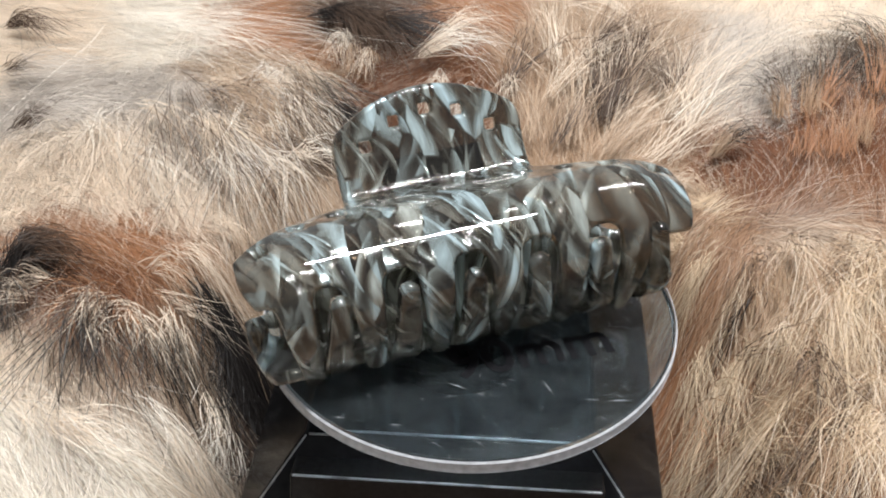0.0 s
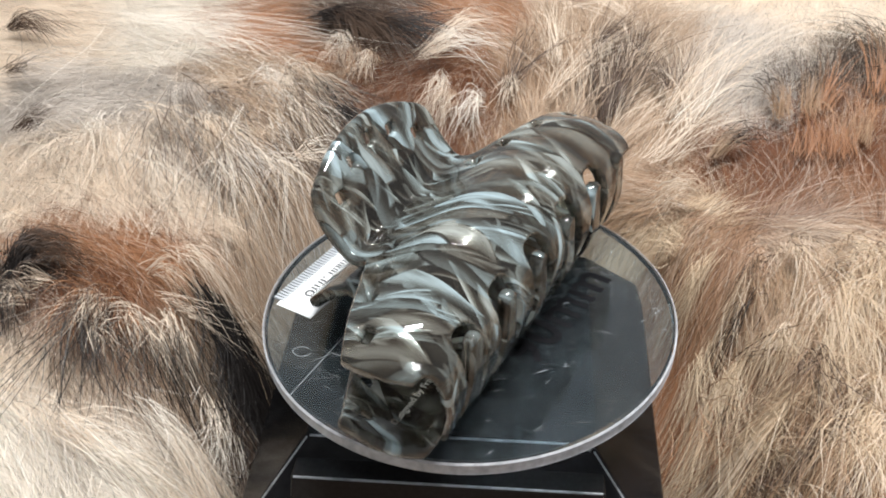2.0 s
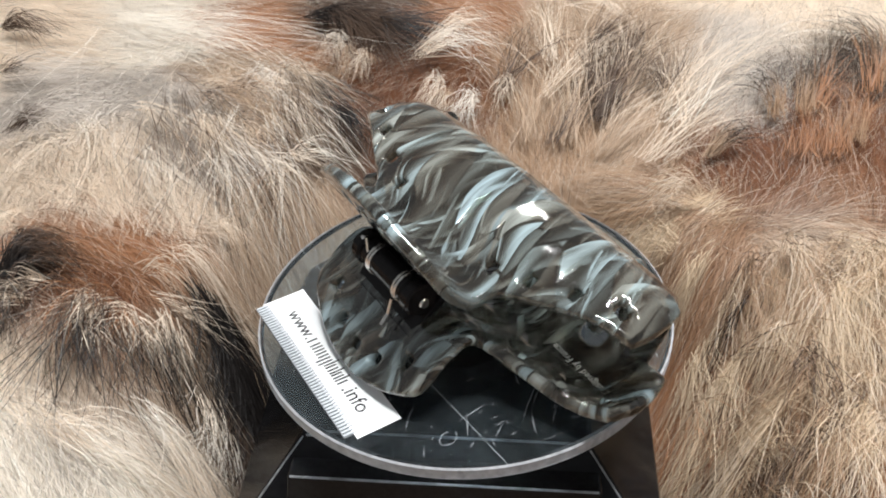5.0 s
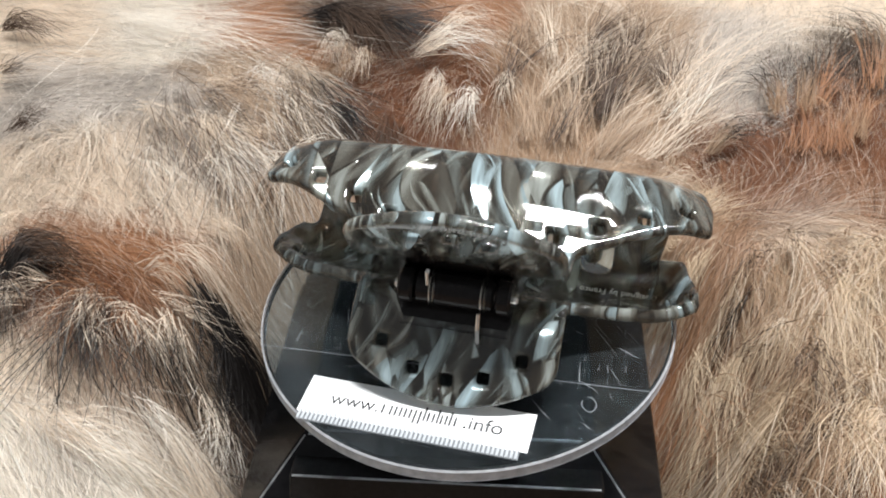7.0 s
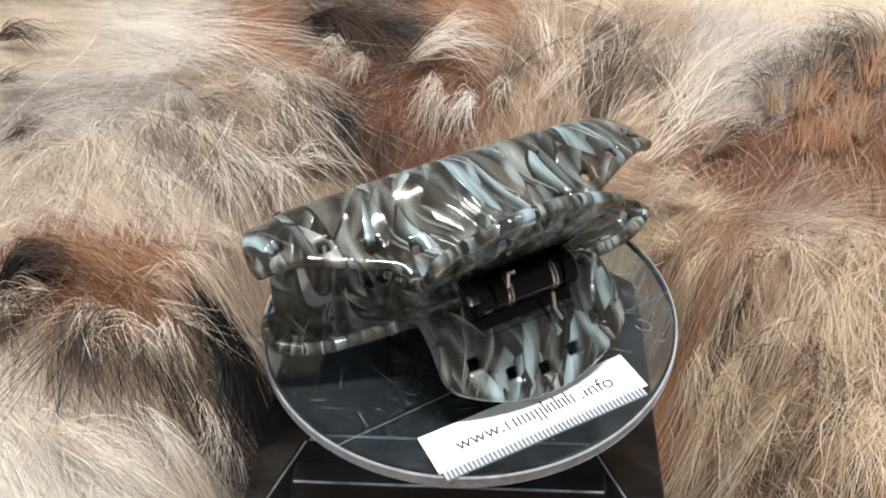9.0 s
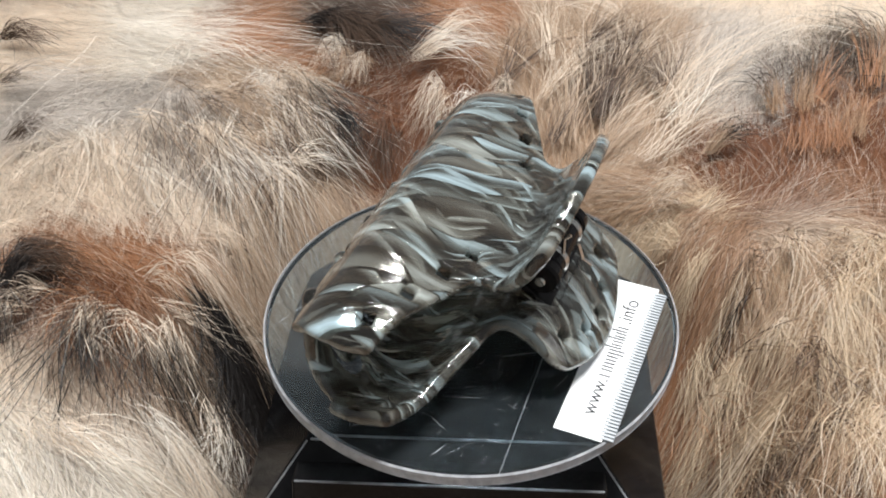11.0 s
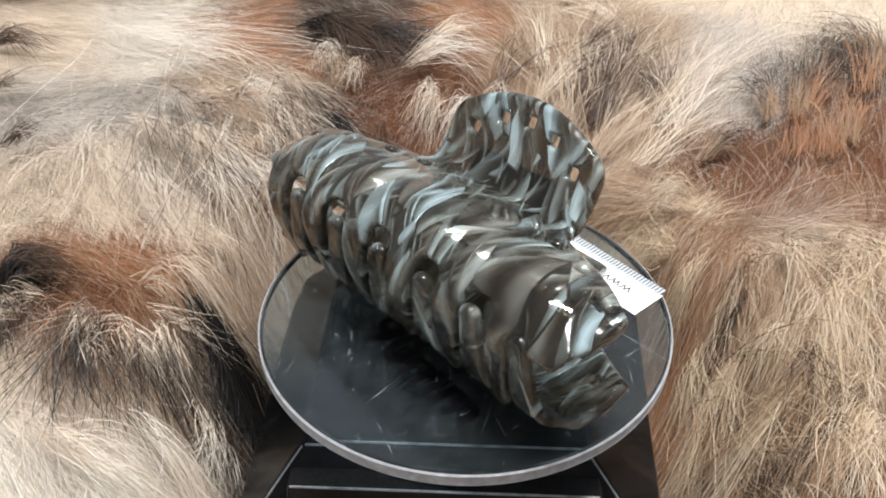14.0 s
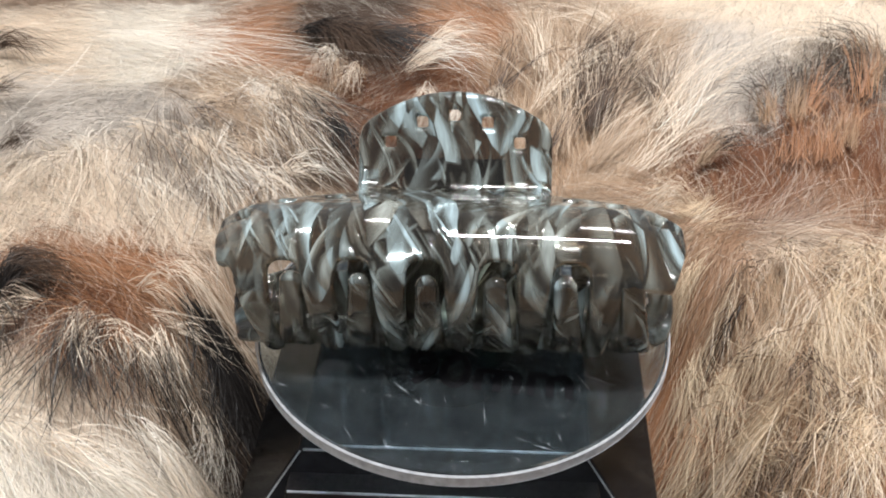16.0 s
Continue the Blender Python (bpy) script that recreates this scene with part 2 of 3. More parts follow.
def frustum_bm(levels, bevel):
    """A square-sided body through (z, half width, front y, back y) levels."""
    bm = bmesh.new()
    rings = []
    for z, w, f, b in levels:
        rings.append([bm.verts.new(c) for c in ((-w, f, z), (w, f, z), (w, b, z), (-w, b, z))])
    for a, b in zip(rings, rings[1:]):
        for i in range(4):
            bm.faces.new((a[i], a[(i + 1) % 4], b[(i + 1) % 4], b[i]))
    bm.faces.new(rings[0][::-1])
    bm.faces.new(rings[-1])
    bmesh.ops.recalc_face_normals(bm, faces=bm.faces)
    bmesh.ops.bevel(bm, geom=list(bm.edges), offset=bevel, segments=5, affect="EDGES", profile=0.5)
    return bm


part("housing", frustum_bm([(-0.075, 0.052, -0.050, 0.060), (-0.036, 0.0475, -0.0400, 0.052), (-0.012, 0.0300, -0.0275, 0.034)], 0.0011), BLACK_GLOSS, base)
part("front_panel", frustum_bm([(-0.075, 0.036, -0.052, -0.03), (-0.0165, 0.0322, -0.0350, -0.0280)], 0.0007), BLACK_HINGE, base)
# pale rods paint the lamp's highlight along the worn base edges
EDGE_SHINE = plain_material("pale_edge_shine", (0.20, 0.21, 0.22), 0.35, 0, 300, 0.6)
for ends in (((-0.0316, -0.03478, -0.0167), (0.0316, -0.03478, -0.0167)), ((-0.0291, -0.0273, -0.0123), (0.0291, -0.0273, -0.0123)),
             ((-0.0297, -0.0274, -0.0126), (-0.0470, -0.0394, -0.0356)), ((0.0297, -0.0274, -0.0126), (0.0470, -0.0394, -0.0356))):
    part("painted_highlight", tube_bm(ends, 0.00026, 8), EDGE_SHINE, base, "pale painted highlight along a worn plastic edge")
base.matrix_world = pose(-0.0027, 0, 0, 0, 0, -3.6)
part("spindle", lathe_bm([(0, -0.0122), (0.016, -0.0122), (0.016, -0.0035), (0, -0.0035)], 48), BLACK_GLOSS, base)

# ---- acrylic disc ----
disc = empty("acrylic_disc", "round clear scratched acrylic disc on a turntable", "display disc")
R0 = 0.045
prof = [(0, -0.0032), (R0 - 0.0004, -0.0032), (R0, -0.0028), (R0, -0.0004), (R0 - 0.0004, 0), (0, 0)]
smooth_rim = [(R0 - 0.0002, -0.0031), (R0 + 0.0002, -0.0028), (R0 + 0.0002, -0.0004), (R0 - 0.0002, -0.0001), (R0 - 0.0002, -0.0031)]
part("plate", lathe_bm([(r - 0.0004 if r else 0, z) for r, z in prof], 160), ACRYLIC, disc)
part("rim", lathe_bm(smooth_rim, 160), FROSTED, disc, "frosted saw-cut grey edge")

# ---- label stuck on the disc ----
label = empty("label_sticker", "white paper label with printed web address, grey ribbed edge", "label")
LX0, LX1, LY0, LY1 = -0.0232, 0.0232, -0.0048, 0.0048
LABEL_AT = pose(-0.0104, -0.0306, 0.0, 0, 0, -15.3)


def flat_part(name, x0, x1, y0, y1, z0, z1, mat, parent, text=""):
    ob = part(name, box_bm(x0, x1, y0, y1, z0, z1), mat, parent, text)
    ob.matrix_local = LABEL_AT
    return ob


# ---- hair claw ----
def spline(points, n):
    """Catmull-Rom through points, evenly spaced by arc length."""
    p = np.array(points, float)
    q = np.vstack([2 * p[0] - p[1], p, 2 * p[-1] - p[-2]])
    out = []
    for i in range(1, len(q) - 2):
        for t in np.linspace(0, 1, 40, endpoint=False):
            a, b, c, d = q[i - 1], q[i], q[i + 1], q[i + 2]
            out.append(0.5 * ((2 * b) + (c - a) * t + (2 * a - 5 * b + 4 * c - d) * t ** 2 + (3 * b - a - 3 * c + d) * t ** 3))
    out = np.array(out + [q[-2]])
    s = np.concatenate([[0], np.cumsum(np.linalg.norm(np.diff(out, axis=0), axis=1))])
    return out, s


def smin(a, b, k):
    h = np.clip(0.5 + 0.5 * (b - a) / k, 0, 1)
    return b * (1 - h) + a * h - k * h * (1 - h)


def smax(a, b, k):
    return -smin(-a, -b, k)


HALF = 46.6
TEETH = (38.4, 25.0, 10.8, -3.4, -17.6, -31.8)
THICK = 1.35


def half_claw_mesh(name):
    """One half of the claw: handle, bowed shell and teeth, cut from one bent sheet with rounded edges. Sheet
    coordinates are x (along the claw) and s (across it, 0 at the hinge)."""
    curve, arc = spline([(-14, 21.5), (-11.6, 17.2), (-7.5, 11), (-3.5, 6.6), (1.0, 4.6), (8.0, 8.6), (15.0, 13.0), (21.5, 14.8), (26.5, 13.4), (31.0, 9.2), (32.6, 2.0), (31.0, -11.0)], 0)
    zero = arc[np.argmin(np.abs(curve - np.array((1.0, 4.6))).sum(1))]
    arc = arc - zero
    S0, S1 = arc[0], arc[-1]
    step = 0.46
    xs = np.arange(-HALF - 1.5, HALF + 1.5, step)
    ss = np.arange(S0 - 2, S1 + 2, step)
    X, S = np.meshgrid(xs, ss, indexing="ij")
    ax = np.abs(X)
    back = 1.5 + 13.5 * np.clip((ax - 17) / 27, 0, 2) ** 1.05
    front = 30.5 + 4.5 * np.clip(-(X + 33) / 4, 0, 1)
    body = smin(smin(HALF - ax - 0.0015 * (S - 24) ** 2 - 0.24 * np.maximum(S - 22, 0), (S - back) * 0.93, 0.9), front - S, 1.0)
    top = S0 + 0.5 + 7.0 * (X / 20.0) ** 2
    handle = smin(smin(21.1 - ax, (S - top) * 0.86, 3.0), 10 - S, 1.0)
    sheet = smax(body, handle, 2.5)
    for i, tx in enumerate(TEETH):
        t = np.clip((S - 26) / (S1 - 2.6 - 26), 0, 1)
        lean = tx * (1 - 0.075 * t)
        d = np.hypot(X - lean, S - (26 + t * (S1 - 2.6 - 26)))
        sheet = smax(sheet, 3.9 - 1.7 * t - d, 3.0)
    for hx, hs in ([(k * 7.0, S0 + 5.6 + 0.030 * (k * 7.0) ** 2) for k in (-2, -1, 0, 1, 2)]
                   + [(sg * q, hs) for sg in (-1, 1) for q, hs in ((16.6, 6.8), (24.6, 9.9), (33.2, 13.7), (40.8, 18.4))]):
        hole = np.maximum(np.abs(X - hx), np.abs(S - hs)) - 1.15
        sheet = np.minimum(sheet, hole)
    pu, pn = np.interp(S, arc, curve[:, 0]), np.interp(S, arc, curve[:, 1])
    over, under = np.maximum(S - S1, 0), np.minimum(S - S0, 0)
    ramp_in = np.clip((S - 2) / 14, 0, 1)
    bow = (X / HALF) ** 2
    # the arch flattens towards the two ends
    flat = np.clip((S - 7) / 13, 0, 1) * (1 - np.clip((S - 26) / 8, 0, 1))
    pn = pn - 1.6 * bow * ramp_in - 3.8 * np.clip((ax - 34) / 11, 0, 1.1) ** 1.7 * flat - over + 0.8 * under
    P = np.stack([X, pu, pn], -1)
    gx, gs = np.gradient(P, axis=0), np.gradient(P, axis=1)
    N = np.cross(gx, gs)
    N /= np.linalg.norm(N, axis=-1, keepdims=True)
    nx, ns = X.shape
    verts, uvs, index, faces = [], [], {}, []

    def add(key, p, n, d, uv):
        if key in index:
            return index[key]
        e = 0.8
        half = THICK * math.sqrt(max(0.0, 1 - (1 - min(d, e) / e) ** 2))
        a = len(verts)
        verts.append(p + n * half), uvs.append(uv)
        if d > 1e-9:
            verts.append(p - n * half), uvs.append(uv)
            index[key] = (a, a + 1)
        else:
            index[key] = (a, a)
        return index[key]

    inside = sheet > 1e-6
    cells = np.argwhere(inside[:-1, :-1] | inside[1:, :-1] | inside[1:, 1:] | inside[:-1, 1:])
    for i, j in cells:
        ring = []
        cs = ((i, j), (i + 1, j), (i + 1, j + 1), (i, j + 1))
        for k in range(4):
            a, b = cs[k], cs[(k + 1) % 4]
            if inside[a]:
                ring.append(add(a, P[a], N[a], sheet[a], (X[a], S[a])))
            if inside[a] != inside[b]:
                lo, hi = min(a, b), max(a, b)
                f = float(np.clip(sheet[lo] / (sheet[lo] - sheet[hi]), 0.02, 0.98))
                mixed = lambda A: A[lo] * (1 - f) + A[hi] * f
                ring.append(add((lo, hi), mixed(P), mixed(N), 0.0, (mixed(X), mixed(S))))
        if len(ring) > 2:
            faces.append([r[0] for r in ring])
            faces.append([r[1] for r in ring][::-1])
    me = bpy.data.meshes.new(name)
    me.from_pydata([tuple(v * MM) for v in np.array(verts)], [], faces)
    layer = me.uv_layers.new(name="sheet")
    loops = np.empty(len(me.loops), dtype=np.int32)
    me.loops.foreach_get("vertex_index", loops)
    layer.data.foreach_set("uv", np.array(uvs, dtype=np.float32)[loops].ravel())
    me.polygons.foreach_set("use_smooth", np.ones(len(me.polygons), dtype=bool))
    me.materials.append(ACETATE)
    me.update()
    return me


LEAN = radians(9.0)
CLAW_TURN = -13.5
claw = empty("hair_claw", "smoky marbled acetate hair claw clip lying on its side", "hair claw")
HINGE = Vector((0, -13.5, 20.1)) * MM
AX_U = Vector((0, math.cos(LEAN), -math.sin(LEAN)))
AX_N = Vector((0, math.sin(LEAN), math.cos(LEAN)))
claw_seat = pose(0, 0, 0, 0, 0, CLAW_TURN) @ pose(2.1 * MM, 0, 0, 0, 1.5, 0)


def frame_of(ax, au, an, at):
    m = Matrix.Identity(4)
    for r in range(3):
        m[r][0], m[r][1], m[r][2], m[r][3] = ax[r], au[r], an[r], at[r]
    return m


half_mesh = half_claw_mesh("upper_half")
upper = new("upper_half", half_mesh)
lower = new("lower_half", half_mesh)
for ob in (upper, lower):
    ob.parent = claw
upper.matrix_local = claw_seat @ frame_of(Vector((1, 0, 0)), AX_U, AX_N, HINGE)
lower.matrix_local = claw_seat @ frame_of(Vector((-1, 0, 0)), AX_U, -AX_N, HINGE)
tagged(upper, "raised half with upright handle and curved teeth")
tagged(lower, "half lying on the disc with flat handle")


# lower half rests on the disc: settle the claw by its lowest point
bpy.context.view_layer.update()
low = min((lower.matrix_world @ v.co).z for v in half_mesh.vertices)
for ob in (upper, lower):
    ob.matrix_local = pose(0, 0, -low) @ ob.matrix_local
HINGE_FRAME = pose(0, 0, -low) @ claw_seat @ frame_of(Vector((1, 0, 0)), AX_U, AX_N, HINGE)


hinge = None


def hinge_part(name, bm, mat, text="", turn=0.0, at=(0, 0, 0)):
    ob = part(name, bm, mat, hinge or claw, text)
    ob.matrix_local = (Matrix.Identity(4) if hinge else HINGE_FRAME) @ pose(at[0] * MM, at[1] * MM, at[2] * MM, turn)
    return ob


def mm_box(x0, x1, y0, y1, z0, z1, bevel=0.4):
    return box_bm(x0 * MM, x1 * MM, y0 * MM, y1 * MM, z0 * MM, z1 * MM, bevel * MM)


hinge = hinge_part("hinge", lathe_bm([(0, -7.8 * MM), (2.8 * MM, -7.8 * MM), (3.3 * MM, -7.3 * MM), (3.3 * MM, 7.3 * MM), (2.8 * MM, 7.8 * MM), (0, 7.8 * MM)], 32, "x"), BLACK_HINGE, "black glossy plastic spring hinge", 0, (0, -6.8, 0))
hinge.data.transform(Matrix.Translation((0, -5.6 * MM, 0)))
hinge.matrix_local = HINGE_FRAME @ pose(0, 1.2 * MM, 0)
# plates lie on the inner faces of the two handles; a pin runs through the knuckles
hinge_part("hinge_plate", mm_box(-11.0, 11.0, -4.2, 7.5, -0.9, 0.9), BLACK_HINGE, "black glossy hinge plate", -47, (0, -4.6, 5.6))
hinge_part("hinge_plate", mm_box(-11.0, 11.0, -4.2, 7.5, -0.9, 0.9), BLACK_HINGE, "black glossy hinge plate", 47, (0, -4.6, -5.6))
for x0, x1, r in ((-11.0, -8.0, 3.7), (8.0, 11.0, 3.7)):
    ob = hinge_part("knuckle", lathe_bm([(0, x0 * MM), ((r - 0.5) * MM, x0 * MM), (r * MM, (x0 + 0.5) * MM), (r * MM, (x1 - 0.5) * MM), ((r - 0.5) * MM, x1 * MM), (0, x1 * MM)], 32, "x"), BLACK_HINGE, "", 0, (0, -5.6, 0))
hinge_part("pin", lathe_bm([(0, -12.1 * MM), (0.9 * MM, -12.1 * MM), (1.1 * MM, -11.7 * MM), (1.1 * MM, 11.7 * MM), (0.9 * MM, 12.1 * MM), (0, 12.1 * MM)], 16, "x"), STEEL, "shiny steel pin", 0, (0, -5.6, 0))
for sx, sn, lead in ((5.0, -1, 9.6), (-5.0, 1, 8.0)):
    hinge_part("spring_leg", tube_bm([(sx * MM, -8.6 * MM, sn * 2.5 * MM), (sx * MM, -9.2 * MM, sn * 6.0 * MM), ((sx + 0.5) * MM, (-7.8 - lead * 0.33) * MM, sn * lead * 0.82 * MM)], 0.42 * MM), STEEL, "thin steel spring wire")
for sx in (5.0, -5.0):
    for k in range(2):
        hinge_part("spring_coil", lathe_bm([(3.35 * MM, (sx + k * 0.8) * MM), (3.75 * MM, (sx + k * 0.8 + 0.25) * MM), (3.35 * MM, (sx + k * 0.8 + 0.5) * MM)], 24, "x"), STEEL, "", 0, (0, -5.6, 0))

# small silver print inside the lower half
ob = part("lettering", text_bm("Designed by France", 0.0021, 0.00002), SILVER_PRINT, claw, "tiny silver printed words")
inward = Vector((0, -0.25, -0.97)).normalized()
ob.matrix_local = lower.matrix_local @ frame_of(Vector((1, 0, 0)), inward.cross(Vector((1, 0, 0))), inward, Vector((-30, 22.0, 12.6)) * MM + inward * 0.35 * MM)

# ---- label: paper, ribbed tape, print ----
paper = flat_part("paper", LX0, LX1, LY0, LY1, 0.00005, 0.00017, PAPER, label)
tape = flat_part("tape", -0.0226, 0.0218, LY0 - 0.0021, LY0 - 0.0001, 0.00005, 0.00013, TAPE, label, "clear grey ribbed tape")
rib_mesh = None
for i in range(50):
    x = -0.0223 + i * 0.00089
    if rib_mesh is None:
        ob = part("rib", box_bm(-0.00026, 0.00026, LY0 - 0.0020, LY0 + 0.0007, 0.00013, 0.00040), RIBBED, tape)
        rib_mesh = ob.data
    else:
        ob = new("rib", rib_mesh)
        ob.parent = tape
    ob.matrix_local = pose(x, 0, 0)


def print_part(words, size, x, y, z, parent, mat, base_pose, text, bold=0.0):
    ob = part("lettering", text_bm(words, size, 0.00003, bold), mat, parent, text)
    ob.matrix_local = base_pose @ pose(x, y, z)
    return ob


print_part("www.", 0.0043, -0.0124, -0.0004, 0.00021, paper, INK, Matrix.Identity(4), "dark printed letters")
print_part(".info", 0.0046, 0.0137, -0.0004, 0.00021, paper, INK, Matrix.Identity(4), "dark printed letters")
for i, (w, h, dy) in enumerate(((2.4, 2.4, 0), (1.5, 2.4, 0), (1.5, 2.4, 0), (1.5, 3.4, -1.0), (0.5, 3.5, 0), (1.5, 2.4, 0), (0.5, 3.4, 0), (1.4, 2.4, 0), (0.5, 3.4, 0), (0.9, 2.4, 0))):
    x = (-5.7, -3.4, -1.4, 0.6, 2.0, 3.3, 4.7, 5.9, 7.2, 8.2)[i]
    strokes = ((x - w * 0.34), (x + w * 0.34)) if w > 1 else (x,)
    for sx in strokes:
        flat_part("print_bar", (sx - 0.2) * MM, (sx + 0.2) * MM, (-1.85 + dy) * MM, (-1.85 + dy + h) * MM, 0.00018, 0.00024, INK, paper).matrix_local = Matrix.Identity(4)

# ---- writing and scratches on the disc ----
print_part("90mm", 0.0138, 0, 0, 0.00006, disc, MARKER, pose(-0.0024, 0.0196, 0, 0, 0, 162), "handwritten black marker letters", 0.00022)
rng = random.Random(4)
bm = bmesh.new()
for i in range(320):
    r, a, h = 0.043 * math.sqrt(rng.random()), rng.uniform(0, 6.283), rng.gauss(1.9, 0.5)
    ln, w = rng.choice((0.0002, 0.0003, 0.0003, 0.0005, 0.0008, 0.0015, 0.004)) * rng.uniform(0.5, 1.2), rng.uniform(0.00005, 0.00012)
    c, d = Vector((r * math.cos(a), r * math.sin(a), 0.00005)), Vector((math.cos(h), math.sin(h), 0))
    n = Vector((-d.y, d.x, 0))
    if (c + d * ln).length < 0.044 and (c - d * ln).length < 0.044:
        bm.faces.new([bm.verts.new(p) for p in (c - d * ln - n * w * 0.3, c + d * ln, c + n * w)])
seam = box_bm(-0.0410, 0.0410, -0.000035, 0.000035, 0.00003, 0.00008)
ob = part("film_seam", seam, SCRATCH, disc, "straight pale seam of a clear film")
ob.matrix_local = pose(-0.0040, -0.0187, 0, 0, 0, -11.6)
loop = [(0.0235 + 0.0019 * math.sin(a) * (1 + 0.25 * math.cos(2 * a)), -0.0297 + 0.0014 * math.cos(a) + 0.0006 * math.cos(3 * a), 0.00006) for a in (0.3 * i for i in range(20))]
part("smear_loop", tube_bm(loop, 0.00006, 6), SCRATCH, disc, "dried pale smear in a loop")
part("scratches", bm, SCRATCH, disc, "fine pale scratches and dust")["kind"] = "stuff"

# ---- fur throw ----
TONES = {"cream": (0.73, 0.615, 0.495), "white": (0.82, 0.755, 0.67), "grey": (0.55, 0.49, 0.435), "fawn": (0.46, 0.335, 0.235), "tan": (0.39, 0.255, 0.16),
         "fox": (0.38, 0.19, 0.098), "rust": (0.19, 0.076, 0.034), "umber": (0.085, 0.053, 0.036), "black": (0.016, 0.013, 0.012), "straw": (0.62, 0.485, 0.34)}
PATCHES = []


def patch(x, y, r, tone, heading, length):
    """A patch of the pelt: its place, reach, tone, the way its hair lies (degrees) and its length."""
    PATCHES.append((x, y, r, *TONES[tone], math.cos(radians(heading)), math.sin(radians(heading)), length, {"black": 1.6, "umber": 1.2, "rust": 2.0}.get(tone, 1.0)))


patch(-0.153, 0.155, 0.021, "cream", -28, 1)
patch(-0.149, 0.133, 0.012, "grey", -18, 1)
patch(-0.126, 0.164, 0.021, "white", -46, 1)
patch(-0.122, 0.108, 0.022, "grey", -61, .9)
patch(-0.101, 0.069, 0.017, "cream", -69, .9)
patch(-0.080, 0.085, 0.018, "grey", -59, 1)
patch(-0.062, 0.103, 0.016, "fawn", -67, 1)
patch(-0.057, 0.072, 0.012, "fawn", -64, 1)
patch(-0.048, 0.096, 0.009, "umber", -60, 1)
patch(-0.080, 0.139, 0.015, "fawn", -58, 1)
patch(-0.127, 0.076, 0.021, "cream", -60, .9)
patch(-0.107, 0.039, 0.011, "fox", -55, 1)
patch(-0.085, 0.038, 0.013, "fox", -43, 1)
patch(-0.077, 0.055, 0.012, "cream", -56, 1)
patch(-0.110, 0.021, 0.008, "black", -34, 1)
patch(-0.095, 0.016, 0.013, "rust", -53, 1)
patch(-0.097, -0.002, 0.011, "cream", -66, 1)
patch(-0.084, 0.004, 0.009, "fox", -68, 1)
patch(-0.086, -0.010, 0.007, "fawn", -78, 1.2)
patch(-0.074, 0.003, 0.015, "fawn", -70, 1.2)
patch(-0.066, 0.032, 0.013, "fawn", -31, 1)
patch(-0.062, 0.020, 0.013, "black", -30, 1.2)
patch(-0.057, 0.013, 0.009, "black", -69, 1)
patch(-0.064, -0.006, 0.014, "umber", -59, 1)
patch(-0.089, -0.031, 0.015, "white", -57, 1.1)
patch(-0.072, -0.026, 0.026, "white", -39, 1.1)
patch(-0.060, -0.015, 0.011, "cream", -40, 1)
patch(-0.074, 0.170, 0.016, "fox", -143, .8)
patch(-0.053, 0.153, 0.012, "fox", -97, .8)
patch(-0.040, 0.168, 0.017, "umber", 152, .8)
patch(-0.023, 0.150, 0.016, "rust", -134, .8)
patch(-0.045, 0.136, 0.008, "tan", -93, .7)
patch(-0.027, 0.120, 0.015, "rust", -100, .8)
patch(-0.001, 0.125, 0.017, "rust", -102, .8)
patch(0.005, 0.154, 0.014, "fox", 141, .8)
patch(0.020, 0.129, 0.015, "tan", 101, .9)
patch(0.034, 0.148, 0.015, "fawn", 86, .9)
patch(0.023, 0.089, 0.013, "tan", 93, 1)
patch(0.040, 0.104, 0.009, "umber", 85, 1)
patch(0.051, 0.132, 0.008, "umber", 79, .9)
patch(0.065, 0.140, 0.015, "fawn", 72, .9)
patch(0.054, 0.092, 0.015, "fawn", 56, 1)
patch(0.086, 0.135, 0.019, "grey", 65, .9)
patch(0.118, 0.150, 0.030, "cream", 69, .9)
patch(0.096, 0.100, 0.008, "umber", 82, 1.1)
patch(0.125, 0.117, 0.014, "umber", 73, 1.1)
patch(0.078, 0.100, 0.013, "grey", 29, 1)
patch(0.062, 0.061, 0.010, "tan", -172, 1)
patch(0.079, 0.069, 0.010, "rust", 131, 1)
patch(0.104, 0.077, 0.013, "rust", 75, 1)
patch(0.102, 0.048, 0.011, "fox", 79, 1)
patch(0.063, 0.038, 0.013, "fox", -136, 1)
patch(0.073, 0.018, 0.012, "tan", -106, 1.1)
patch(0.091, 0.027, 0.012, "tan", -98, 1.1)
patch(0.063, 0.013, 0.017, "fox", -119, 1.1)
patch(0.078, -0.004, 0.013, "tan", -105, 1.2)
patch(0.092, 0.005, 0.010, "tan", -95, 1.1)
patch(0.059, -0.004, 0.020, "fox", -88, 1.1)
patch(0.070, -0.021, 0.011, "umber", -95, 1.2)
patch(0.081, -0.030, 0.011, "fox", -88, 1.1)
patch(0.054, 0.022, 0.011, "fox", -120, 1)
# the next three darken the pelt beside the base: shade put into its tone
patch(0.050, 0.004, 0.008, "umber", -95, 1)
patch(0.053, -0.018, 0.009, "umber", -92, 1.1)
patch(0.066, -0.034, 0.010, "umber", -95, 1.1)
patch(0.076, 0.062, 0.014, "rust", 70, 1)
patch(0.082, 0.051, 0.014, "rust", 60, 1)
patch(0.099, 0.064, 0.010, "fox", 75, 1)
patch(0.105, 0.052, 0.014, "rust", 80, 1)
patch(0.083, 0.041, 0.013, "cream", -70, 1)
patch(0.097, 0.044, 0.011, "fawn", -80, 1)
patch(0.057, 0.049, 0.010, "straw", 40, 1)
